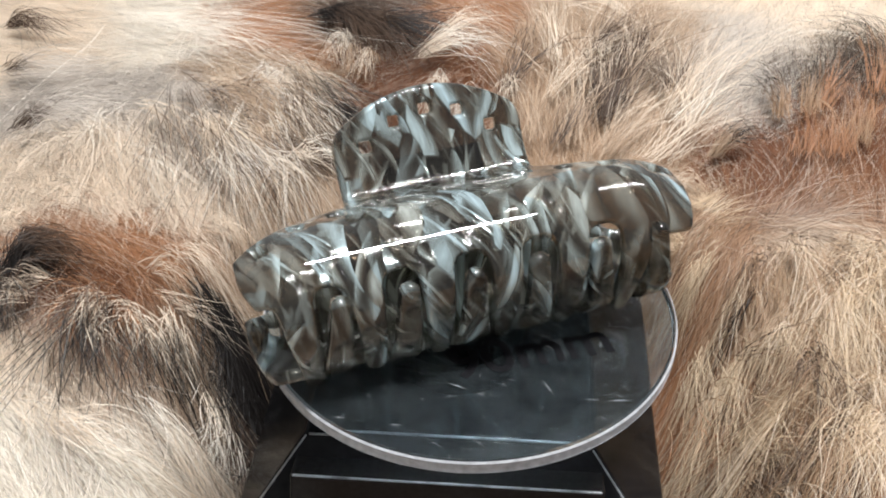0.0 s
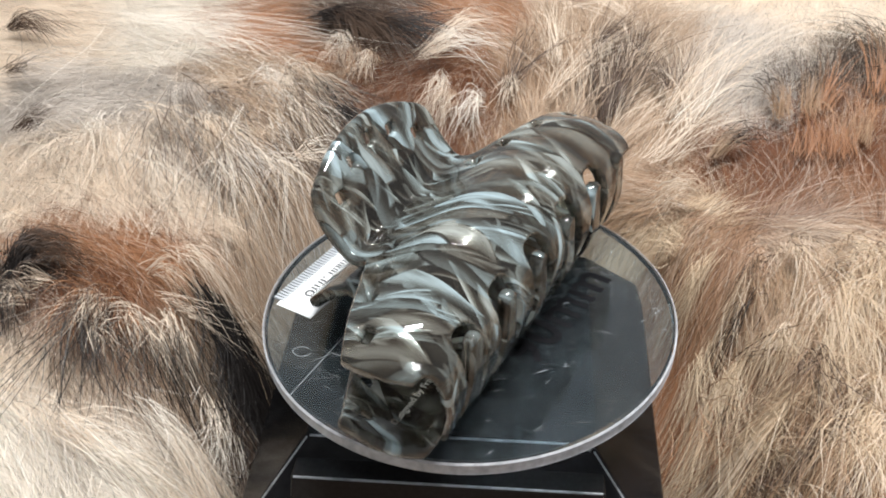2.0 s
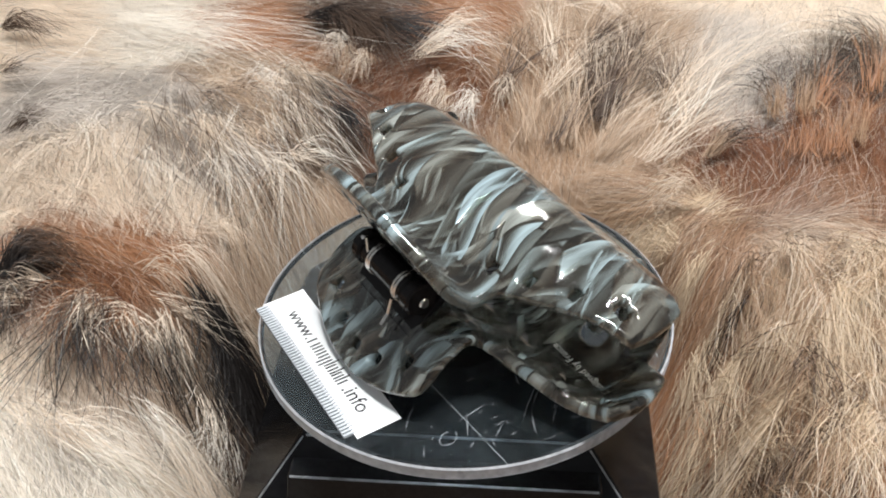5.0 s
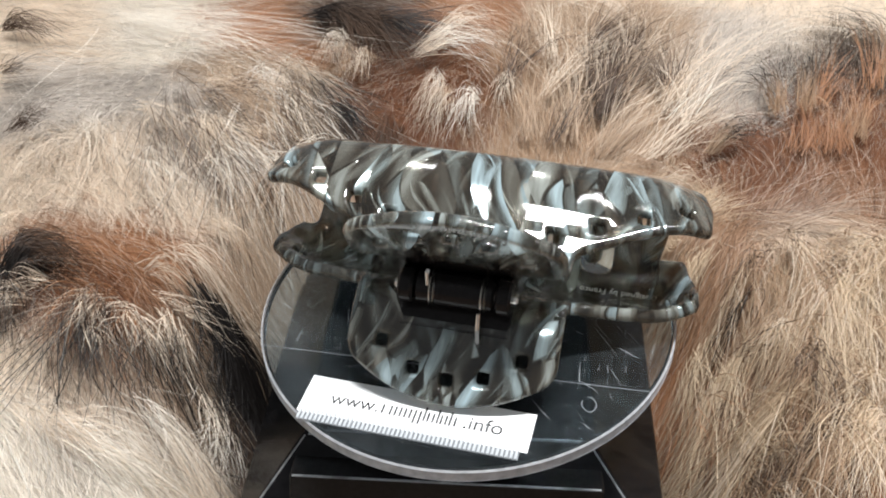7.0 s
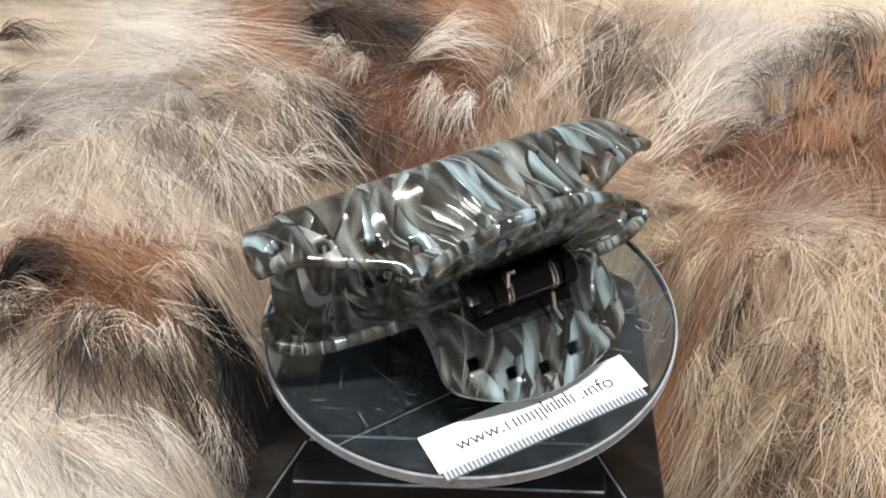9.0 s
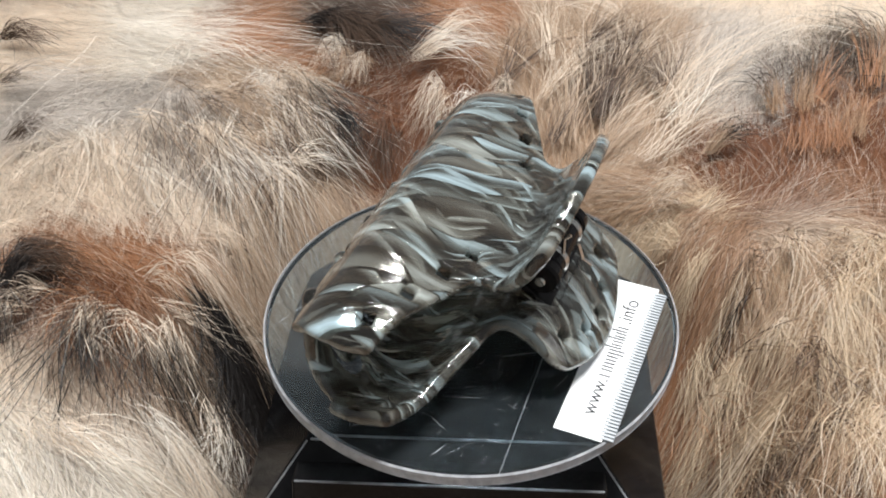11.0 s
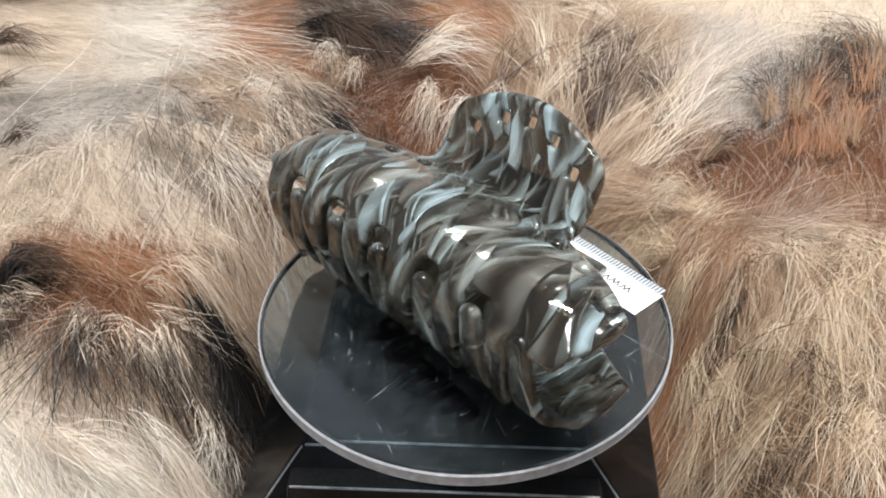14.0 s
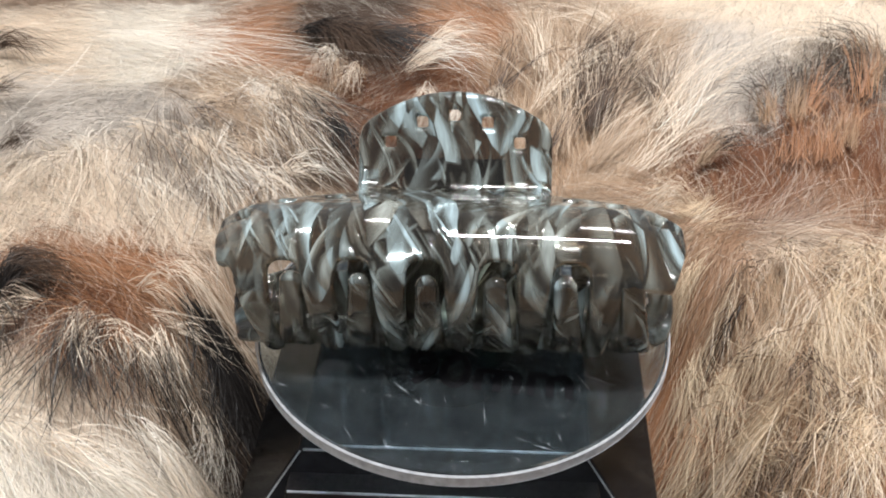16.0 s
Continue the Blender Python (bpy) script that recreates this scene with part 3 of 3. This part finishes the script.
patch(0.068, 0.046, 0.010, "tan", -120, 1)
patch(0.061, 0.039, 0.008, "umber", -100, 1)
patch(0.069, 0.031, 0.008, "tan", -110, 1.1)
patch(0.074, 0.018, 0.009, "straw", -105, 1.2)
patch(0.086, 0.022, 0.010, "straw", -95, 1.2)
patch(0.088, 0.003, 0.010, "tan", -95, 1.1)
patch(0.078, -0.002, 0.009, "tan", -110, 1.2)
# two umber patches put the shaded gaps between straw locks into the tone
patch(0.069, 0.006, 0.007, "umber", -110, 1.1)
patch(0.079, -0.015, 0.008, "umber", -100, 1.1)
patch(-0.034, 0.158, 0.014, "umber", 150, 0.8)
patch(-0.021, 0.137, 0.014, "rust", -120, 0.8)
patch(-0.016, 0.104, 0.014, "rust", -100, 0.8)
patch(-0.062, 0.091, 0.007, "umber", -58, 1)
patch(-0.052, 0.086, 0.007, "umber", -60, 1)
patch(-0.073, 0.095, 0.006, "umber", -55, 1)
patch(0.044, 0.117, 0.006, "umber", 75, 1)
patch(0.028, 0.101, 0.008, "fawn", 75, 1)


def pelt_height(x, y):
    """The fur throw's skin: heaped round the turntable, low under it."""
    r = np.hypot(x * 1.0, np.where(y < 0, np.abs(y) * 0.55, y * 0.95))
    t = np.clip((r - 0.042) / 0.036, 0, 1)
    z = -0.075 + 0.052 * t * t * (3 - 2 * t)
    for hx, hy, hr, hz in ((-0.115, 0.00, 0.040, 0.016), (-0.10, 0.085, 0.042, 0.010), (0.11, 0.03, 0.045, 0.018), (0.12, 0.12, 0.05, 0.014), (0.02, 0.15, 0.06, 0.010), (-0.02, 0.085, 0.022, -0.010), (0.09, -0.05, 0.03, 0.006)):
        z = z + hz * np.exp(-((x - hx) ** 2 + (y - hy) ** 2) / hr ** 2)
    return z + 0.004 * np.sin(31 * x + 11 * y) * np.cos(27 * y - 9 * x)


def pelt_mix(x, y, rng, blur):
    """Tone, lie and length of the hair rooted at x, y."""
    pa = np.array(PATCHES)
    jx, jy = x + rng.normal(0, blur, x.shape), y + rng.normal(0, blur, y.shape)
    out = np.zeros((len(x), 7))
    total = np.zeros(len(x))
    for row in pa:
        w = np.exp(-(((jx - row[0]) ** 2 + (jy - row[1]) ** 2) / (0.62 * row[2]) ** 2)) * row[9] + 1e-9
        out += w[:, None] * row[3:10]
        total += w
    return out / total[:, None]


LOCKS = []


def lock(x, y, heading, length, spread, count, root, tip):
    """A lock of guard hair: where it roots, the way and how far it lies, its width, and the tones of its two ends."""
    LOCKS.append((x, y, radians(heading), length, spread, count, TONES[root], TONES[tip]))


lock(-0.1300, 0.1750, -52, 0.1012, 0.0083, 60, "white", "white")
lock(-0.1033, 0.1699, -62, 0.0871, 0.0055, 30, "white", "cream")
lock(-0.0671, 0.1183, -64, 0.0375, 0.0025, 50, "white", "grey")
lock(-0.0774, 0.0821, -57, 0.0459, 0.0035, 90, "cream", "umber")
lock(-0.0688, 0.0745, -54, 0.0345, 0.0025, 50, "white", "grey")
lock(-0.0646, 0.0815, -59, 0.0271, 0.0020, 45, "cream", "fawn")
lock(-0.0591, 0.0825, -60, 0.0251, 0.0020, 45, "cream", "umber")
lock(-0.0898, 0.0999, -56, 0.0472, 0.0066, 40, "grey", "umber")
lock(-0.0940, 0.0845, -53, 0.0384, 0.0064, 30, "cream", "umber")
lock(-0.1654, 0.1537, -8, 0.0208, 0.0027, 50, "umber", "umber")
lock(-0.1547, 0.1254, -30, 0.0312, 0.0027, 45, "umber", "grey")
lock(-0.1354, 0.0842, -17, 0.0321, 0.0046, 60, "umber", "grey")
lock(-0.1141, 0.0728, -124, 0.0191, 0.0076, 24, "cream", "cream")
lock(-0.1088, 0.0833, -68, 0.0474, 0.0109, 30, "white", "cream")
lock(-0.0893, 0.0650, -65, 0.0369, 0.0091, 30, "white", "cream")
lock(-0.0669, 0.0423, -14, 0.0182, 0.0029, 40, "cream", "fawn")
lock(-0.0871, 0.0094, -79, 0.0356, 0.0033, 75, "cream", "black")
lock(-0.0894, 0.0052, -85, 0.0284, 0.0037, 20, "fox", "black")
lock(-0.0751, 0.0050, -60, 0.0224, 0.0043, 45, "cream", "black")
lock(-0.0707, 0.0104, -62, 0.0205, 0.0045, 26, "cream", "black")
lock(-0.0713, 0.0144, 14, 0.0218, 0.0040, 30, "cream", "cream")
lock(-0.0979, 0.0094, -106, 0.0148, 0.0027, 30, "cream", "umber")
lock(-0.1008, 0.0040, -93, 0.0164, 0.0024, 40, "cream", "black")
lock(-0.1061, 0.0086, 64, 0.0183, 0.0017, 70, "black", "umber")
lock(-0.1066, 0.0160, 39, 0.0117, 0.0015, 60, "black", "umber")
lock(-0.0670, 0.0239, -39, 0.0319, 0.0041, 200, "black", "black")
lock(-0.0628, 0.0211, -53, 0.0293, 0.0038, 160, "black", "black")
lock(-0.0588, 0.0190, -63, 0.0272, 0.0036, 120, "black", "black")
lock(-0.0556, 0.0150, -67, 0.0280, 0.0024, 130, "black", "black")
lock(-0.0579, 0.0072, -65, 0.0269, 0.0032, 110, "black", "umber")
lock(-0.0508, 0.0001, -69, 0.0208, 0.0020, 90, "black", "black")
lock(-0.0850, -0.0271, -24, 0.0282, 0.0039, 70, "cream", "white")
lock(-0.0693, -0.0143, -27, 0.0279, 0.0051, 90, "white", "cream")
lock(-0.0624, 0.0021, -64, 0.0225, 0.0049, 60, "cream", "white")
lock(-0.0739, -0.0322, 14, 0.0326, 0.0047, 50, "white", "cream")
lock(-0.0893, -0.0231, -50, 0.0258, 0.0055, 40, "cream", "grey")
lock(-0.0792, 0.0223, -16, 0.0180, 0.0035, 26, "cream", "fawn")
lock(-0.0730, 0.0306, -22, 0.0221, 0.0037, 30, "cream", "cream")
lock(-0.0594, 0.1206, -54, 0.0411, 0.0033, 90, "cream", "umber")
lock(-0.0530, 0.1141, -54, 0.0324, 0.0025, 70, "cream", "black")
lock(-0.0614, 0.1110, -62, 0.0397, 0.0026, 60, "cream", "umber")
lock(-0.0410, 0.1012, -40, 0.0165, 0.0030, 50, "black", "black")
lock(-0.0426, 0.1426, -95, 0.0169, 0.0017, 50, "white", "cream")
lock(-0.0388, 0.1336, -95, 0.0170, 0.0015, 30, "cream", "tan")
lock(-0.0310, 0.1302, -118, 0.0154, 0.0023, 40, "tan", "cream")
lock(-0.0078, 0.1188, -118, 0.0153, 0.0015, 50, "white", "cream")
lock(0.0037, 0.1104, -120, 0.0171, 0.0015, 50, "white", "white")
lock(-0.0044, 0.1138, -115, 0.0188, 0.0025, 40, "tan", "cream")
lock(0.0136, 0.1177, -106, 0.0156, 0.0018, 36, "cream", "cream")
lock(-0.0170, 0.1332, 9, 0.0265, 0.0034, 70, "cream", "white")
lock(-0.0126, 0.1411, 19, 0.0238, 0.0031, 50, "cream", "cream")
lock(-0.0543, 0.1653, -36, 0.0492, 0.0052, 160, "black", "umber")
lock(-0.0365, 0.1507, -29, 0.0310, 0.0044, 120, "umber", "black")
lock(-0.0221, 0.1055, -110, 0.0290, 0.0053, 80, "rust", "umber")
lock(0.0293, 0.0821, 79, 0.0645, 0.0039, 40, "fawn", "cream")
lock(0.0196, 0.0861, 85, 0.0458, 0.0040, 40, "fawn", "fawn")
lock(0.0404, 0.0953, 74, 0.0493, 0.0017, 45, "umber", "umber")
lock(0.0465, 0.1057, 69, 0.0482, 0.0034, 40, "fawn", "cream")
lock(0.0100, 0.1123, 61, 0.0360, 0.0036, 24, "umber", "umber")
lock(0.0912, 0.0869, 92, 0.0224, 0.0022, 46, "tan", "black")
lock(0.0975, 0.0872, 73, 0.0276, 0.0022, 60, "tan", "black")
lock(0.1027, 0.0892, 68, 0.0328, 0.0019, 40, "fox", "black")
lock(0.1242, 0.1022, 71, 0.0354, 0.0018, 60, "tan", "black")
lock(0.1202, 0.0968, 76, 0.0357, 0.0025, 40, "fox", "umber")
lock(0.0681, 0.0729, 29, 0.0172, 0.0015, 50, "fawn", "black")
lock(0.0388, 0.0782, 57, 0.0427, 0.0042, 40, "fawn", "cream")
lock(0.0526, 0.0736, 43, 0.0392, 0.0047, 34, "cream", "cream")
lock(0.0633, 0.0918, 31, 0.0380, 0.0055, 24, "white", "cream")
lock(0.0807, 0.1091, 49, 0.0504, 0.0066, 16, "cream", "white")
lock(0.1015, 0.0668, 78, 0.0252, 0.0039, 70, "fox", "tan")
lock(0.1095, 0.0729, 75, 0.0245, 0.0033, 60, "tan", "fox")
lock(0.0941, 0.0675, 81, 0.0223, 0.0035, 60, "fox", "rust")
lock(0.1187, 0.1209, 63, 0.1154, 0.0081, 40, "cream", "white")
lock(0.0629, 0.0536, 174, 0.0149, 0.0020, 40, "fawn", "cream")
lock(0.0564, 0.0420, 161, 0.0139, 0.0029, 40, "straw", "straw")
lock(0.0834, 0.0138, -101, 0.0360, 0.0027, 90, "cream", "straw")
lock(0.0862, 0.0151, -95, 0.0297, 0.0032, 50, "straw", "straw")
lock(0.0725, 0.0053, -120, 0.0155, 0.0021, 60, "cream", "straw")
lock(0.0609, 0.0167, -111, 0.0199, 0.0033, 70, "straw", "straw")
lock(0.0650, 0.0066, -123, 0.0348, 0.0039, 90, "straw", "straw")
lock(0.0747, -0.0114, -153, 0.0348, 0.0028, 90, "straw", "straw")
lock(0.0697, -0.0126, -145, 0.0298, 0.0036, 60, "straw", "cream")
lock(0.0690, 0.0178, -128, 0.0152, 0.0023, 14, "umber", "black")
lock(0.0870, -0.0213, -117, 0.0253, 0.0016, 70, "cream", "straw")
lock(0.0843, -0.0185, -121, 0.0247, 0.0023, 50, "straw", "straw")
lock(0.0752, -0.0277, -115, 0.0159, 0.0021, 60, "straw", "tan")
lock(0.0608, 0.0352, -126, 0.0164, 0.0026, 60, "straw", "straw")
lock(0.0891, 0.0218, -79, 0.0177, 0.0025, 60, "cream", "straw")
lock(0.0957, 0.0227, -88, 0.0199, 0.0025, 50, "straw", "straw")
lock(0.0585, -0.0088, -88, 0.0188, 0.0033, 40, "fox", "umber")
lock(0.0573, 0.0073, -94, 0.0219, 0.0031, 50, "tan", "fox")
lock(0.0659, -0.0197, -85, 0.0177, 0.0029, 50, "straw", "umber")
lock(0.0752, -0.0029, -94, 0.0197, 0.0026, 20, "umber", "umber")


def straggle(count, x0, x1, y0, y1, heading, length, tones, seed):
    """Loose thin locks strewn over a stretch of the pelt, lying roughly one way."""
    rng = random.Random(seed)
    for i in range(count):
        root, tip = tones[i % len(tones)]
        lock(rng.uniform(x0, x1), rng.uniform(y0, y1), heading + rng.gauss(0, 22), length * rng.uniform(0.7, 1.3), 0.0016 * rng.uniform(0.6, 1.4), rng.randint(12, 26), root, tip)


straggle(64, 0.056, 0.108, -0.045, 0.030, -108, 0.023, (("straw", "cream"), ("tan", "straw"), ("fawn", "straw"), ("umber", "tan")), 21)
straggle(36, -0.088, -0.050, 0.062, 0.125, -58, 0.030, (("cream", "white"), ("white", "cream"), ("umber", "fawn"), ("cream", "fawn")), 22)
straggle(10, -0.100, -0.070, 0.000, 0.014, -78, 0.024, (("cream", "black"), ("fox", "umber")), 23)
straggle(18, 0.020, 0.075, 0.080, 0.140, 68, 0.040, (("fawn", "cream"), ("cream", "cream"), ("umber", "fawn")), 24)


def hair_mesh(name, pts, width, rgb):
    """Ribbons along pts (strands, points, 3) that taper to a tip, with a tone at each point."""
    n, m = pts.shape[:2]
    segs = m - 1
    rng = np.random.default_rng(n)
    d = np.gradient(pts, axis=1)
    d /= np.linalg.norm(d, axis=2, keepdims=True) + 1e-12
    face = np.stack([rng.normal(0, 0.35, n), rng.normal(-0.6, 0.35, n), np.full(n, 0.8)], 1)[:, None, :]
    side = np.cross(d, face)
    side /= np.linalg.norm(side, axis=2, keepdims=True) + 1e-9
    taper = np.linspace(1, 0.45, segs)[None, :, None] * width[:, None, None]
    a, b = pts[:, :segs] - side[:, :segs] * taper / 2, pts[:, :segs] + side[:, :segs] * taper / 2
    verts = np.concatenate([np.stack([a, b], 2).reshape(n, segs * 2, 3), pts[:, segs:]], 1)
    vn = segs * 2 + 1
    local = np.array(sum([(2 * i, 2 * i + 1, 2 * i + 3, 2 * i + 2) for i in range(segs - 1)], ()) + (2 * segs - 2, 2 * segs - 1, 2 * segs))
    loops = (np.arange(n)[:, None] * vn + local[None, :]).ravel().astype(np.int32)
    counts = np.tile(np.array([4] * (segs - 1) + [3]), n)
    starts = np.concatenate([[0], np.cumsum(counts)[:-1]]).astype(np.int32)
    me = bpy.data.meshes.new(name)
    me.vertices.add(n * vn)
    me.vertices.foreach_set("co", verts.reshape(-1).astype(np.float32))
    me.loops.add(len(loops))
    me.loops.foreach_set("vertex_index", loops)
    me.polygons.add(len(counts))
    me.polygons.foreach_set("loop_start", starts)
    me.update(calc_edges=True)
    tone = np.concatenate([np.repeat(rgb[:, :segs], 2, axis=1), rgb[:, segs:]], 1)
    rgba = np.concatenate([np.clip(tone, 0.004, 0.92), np.ones((n, vn, 1))], 2).astype(np.float32)
    me.color_attributes.new("tone", "FLOAT_COLOR", "POINT").data.foreach_set("color", rgba.ravel())
    me.polygons.foreach_set("use_smooth", np.ones(len(me.polygons), dtype=bool))
    me.materials.append(FUR)
    return new(name, me)


def coat(name, tufts, per, length, width, spread, lift, seed, segs, stray):
    """The pelt's own hair, in small tufts that follow the lie of the patches."""
    rng = np.random.default_rng(seed)
    cx, cy = rng.uniform(-0.215, 0.20, tufts), rng.uniform(-0.075, 0.245, tufts)
    keep = (np.abs(cx) < 0.12 + 0.42 * (cy + 0.075)) & ~((np.abs(cx) < 0.046) & (cy < 0.036))
    cx, cy = cx[keep], cy[keep]
    mix = pelt_mix(cx, cy, rng, 0.003)
    heading = np.arctan2(mix[:, 4], mix[:, 3]) + rng.normal(0, 0.22, len(cx))
    clen = length * mix[:, 5] * rng.uniform(0.7, 1.2, len(cx))
    clift = np.clip(rng.normal(lift, 0.12, len(cx)), 0.05, 1.2)
    bright = rng.normal(1.0, 0.07, len(cx))
    k = np.repeat(np.arange(len(cx)), per)
    n = len(k)
    ox, oy = rng.normal(0, spread, n), rng.normal(0, spread, n)
    h = heading[k] + rng.normal(0, 0.12, n)
    ln = clen[k] * rng.uniform(0.6, 1.1, n)
    up, bend = clift[k] + rng.normal(0, 0.06, n), rng.normal(0, 0.22, n)
    z = pelt_height(cx[k] + ox, cy[k] + oy)
    pts = []
    for i in range(segs + 1):
        t = i / segs
        close = 1 - 0.5 * t
        gx = cx[k] + ox * close + ln * (np.cos(h) * t - np.sin(h) * bend * t * t)
        gy = cy[k] + oy * close + ln * (np.sin(h) * t + np.cos(h) * bend * t * t)
        pts.append(np.stack([gx, gy, z + ln * (up * t - 0.6 * up * t * t) + 0.8 * (pelt_height(gx, gy) - z)], 1))
    tone = mix[k, :3] * np.clip(bright[k] * rng.normal(1, 0.06, n), 0.5, 1.4)[:, None]
    pick = rng.random(n)
    light, dark = pick < stray[0], pick > 1 - stray[1]
    tone[light] = tone[light] * 0.6 + 0.4 * np.array((0.88, 0.80, 0.69))
    tone[dark] = tone[dark] * 0.35
    return hair_mesh(name, np.stack(pts, 1), width * rng.uniform(0.6, 1.3, n), np.repeat(tone[:, None, :], segs + 1, 1))


def guard_locks(name, seed, segs=6):
    """Long locks of coarse guard hair that lie on the coat."""
    rng = np.random.default_rng(seed)
    all_pts, all_rgb, all_w = [], [], []
    for x, y, h0, length, spread, count, root, tip in LOCKS:
        n = int(count * (1.7 if root[0] < 0.1 else 1.1))
        ox, oy = rng.normal(0, spread * 0.55, n), rng.normal(0, spread * 0.55, n)
        h = h0 + rng.normal(0, 0.21, n)
        ln = length * rng.uniform(0.5, 1.15, n)
        bend = rng.normal(0.0, 0.22, n) + rng.normal(0, 0.15)
        rise = rng.uniform(0.004, 0.011, n)
        wig, ph = rng.normal(0, 0.0009, n), rng.uniform(0, 6.28, n)
        start = rng.uniform(0, 0.18, n)
        rows, tones = [], []
        for i in range(segs + 1):
            t = i / segs
            side = ox * (1 - 0.55 * math.sin(math.pi * min(1, t * 1.2))) if t < 0.85 else ox * 0.6
            along = ln * (t + start)
            gx = x + side + along * np.cos(h) - np.sin(h) * (bend * ln * t * t + wig * np.sin(5 * t + ph))
            gy = y + oy * 0.5 + along * np.sin(h) + np.cos(h) * (bend * ln * t * t + wig * np.sin(5 * t + ph))
            gz = pelt_height(gx, gy) + 0.0045 + rise * np.sin(math.pi * (0.12 + 0.80 * t))
            rows.append(np.stack([gx, gy, gz], 1))
            f = np.clip((t - rng.uniform(0.12, 0.34, n)) / 0.25, 0, 1)[:, None]
            tones.append(np.array(root) * (1 - f) + np.array(tip) * f)
        all_pts.append(np.stack(rows, 1))
        all_rgb.append(np.stack(tones, 1) * rng.normal(1, 0.10, n)[:, None, None])
        all_w.append((0.00021 if tip[0] < 0.1 else 0.00015) * rng.uniform(0.6, 1.3, n))
    return hair_mesh(name, np.concatenate(all_pts), np.concatenate(all_w), np.concatenate(all_rgb))


throw = empty("fur_throw", "shaggy cream, rust and black fur throw heaped round the turntable", "fur throw")
THROW_AT = pose(-0.00057, 0.00044, 0.00098, 2.145, 0.938, -0.626)
throw.matrix_world = THROW_AT
gx, gy = np.meshgrid(np.linspace(-0.45, 0.45, 181), np.linspace(-0.30, 0.55, 171), indexing="ij")
gz = pelt_height(gx, gy)
bm = bmesh.new()
grid = [[bm.verts.new((gx[i, j], gy[i, j], gz[i, j])) for j in range(gx.shape[1])] for i in range(gx.shape[0])]
for i in range(gx.shape[0] - 1):
    for j in range(gx.shape[1] - 1):
        bm.faces.new((grid[i][j], grid[i + 1][j], grid[i + 1][j + 1], grid[i][j + 1]))
hide = smooth(part("hide", bm, FUR, throw))
hide_tone = pelt_mix(gx.ravel(), gy.ravel(), np.random.default_rng(1), 0.0)[:, :3]
hide_tone = np.concatenate([hide_tone, np.ones((len(hide_tone), 1))], 1).astype(np.float32)
hide.data.color_attributes.new("tone", "FLOAT_COLOR", "POINT").data.foreach_set("color", hide_tone.ravel())
for ob, tag in ((coat("underfur", 22000, 22, 0.016, 0.00018, 0.0021, 0.38, 3, 3, (0.06, 0.05)), "dense soft underfur"),
                (coat("top_coat", 6500, 10, 0.026, 0.00012, 0.0024, 0.48, 5, 4, (0.30, 0.12)), "fine longer hairs"),
                (guard_locks("guard_hair", 9), "long locks of pale and black guard hair")):
    ob.parent = throw
    tagged(ob, tag, kind="stuff")

# ---- table under the throw ----
table = part("table", box_bm(-0.6, 0.6, -0.45, 0.7, -0.115, -0.0755, 0.004), plain_material("dark_table_wood", (0.12, 0.08, 0.05), 0.5, 0, 40, 0.3), None)
table.matrix_world = THROW_AT
tagged(table, "dark wooden table top under the fur throw", "table")


SPIN = [(0.0, -146.70), (0.5, -136.05), (1.0, -125.69), (1.5, -115.75), (2.0, -105.48), (2.5, -95.09), (3.0, -84.76), (3.5, -74.51), (4.0, -64.33), (6.5, -10.19), (7.0, 0.45), (7.5, 10.98), (8.0, 21.42), (8.5, 31.80), (9.0, 41.86), (11.5, 92.77), (12.0, 103.30), (12.5, 114.01), (13.0, 124.78), (13.5, 135.59), (14.0, 146.34), (14.5, 156.83), (15.0, 167.69), (15.5, 178.56), (16.0, 189.33)]
# the disc sits a little askew on its spindle, so it wobbles as it turns
ASKEW = pose(-0.0002, -0.0004, 0.0010, 0.86, -1.46, 0)


def motions():
    for thing in (disc, label, claw):
        walk(thing, [(t, pose(0, 0, 0, 0, 0, turn) @ ASKEW) for t, turn in SPIN])


motions()
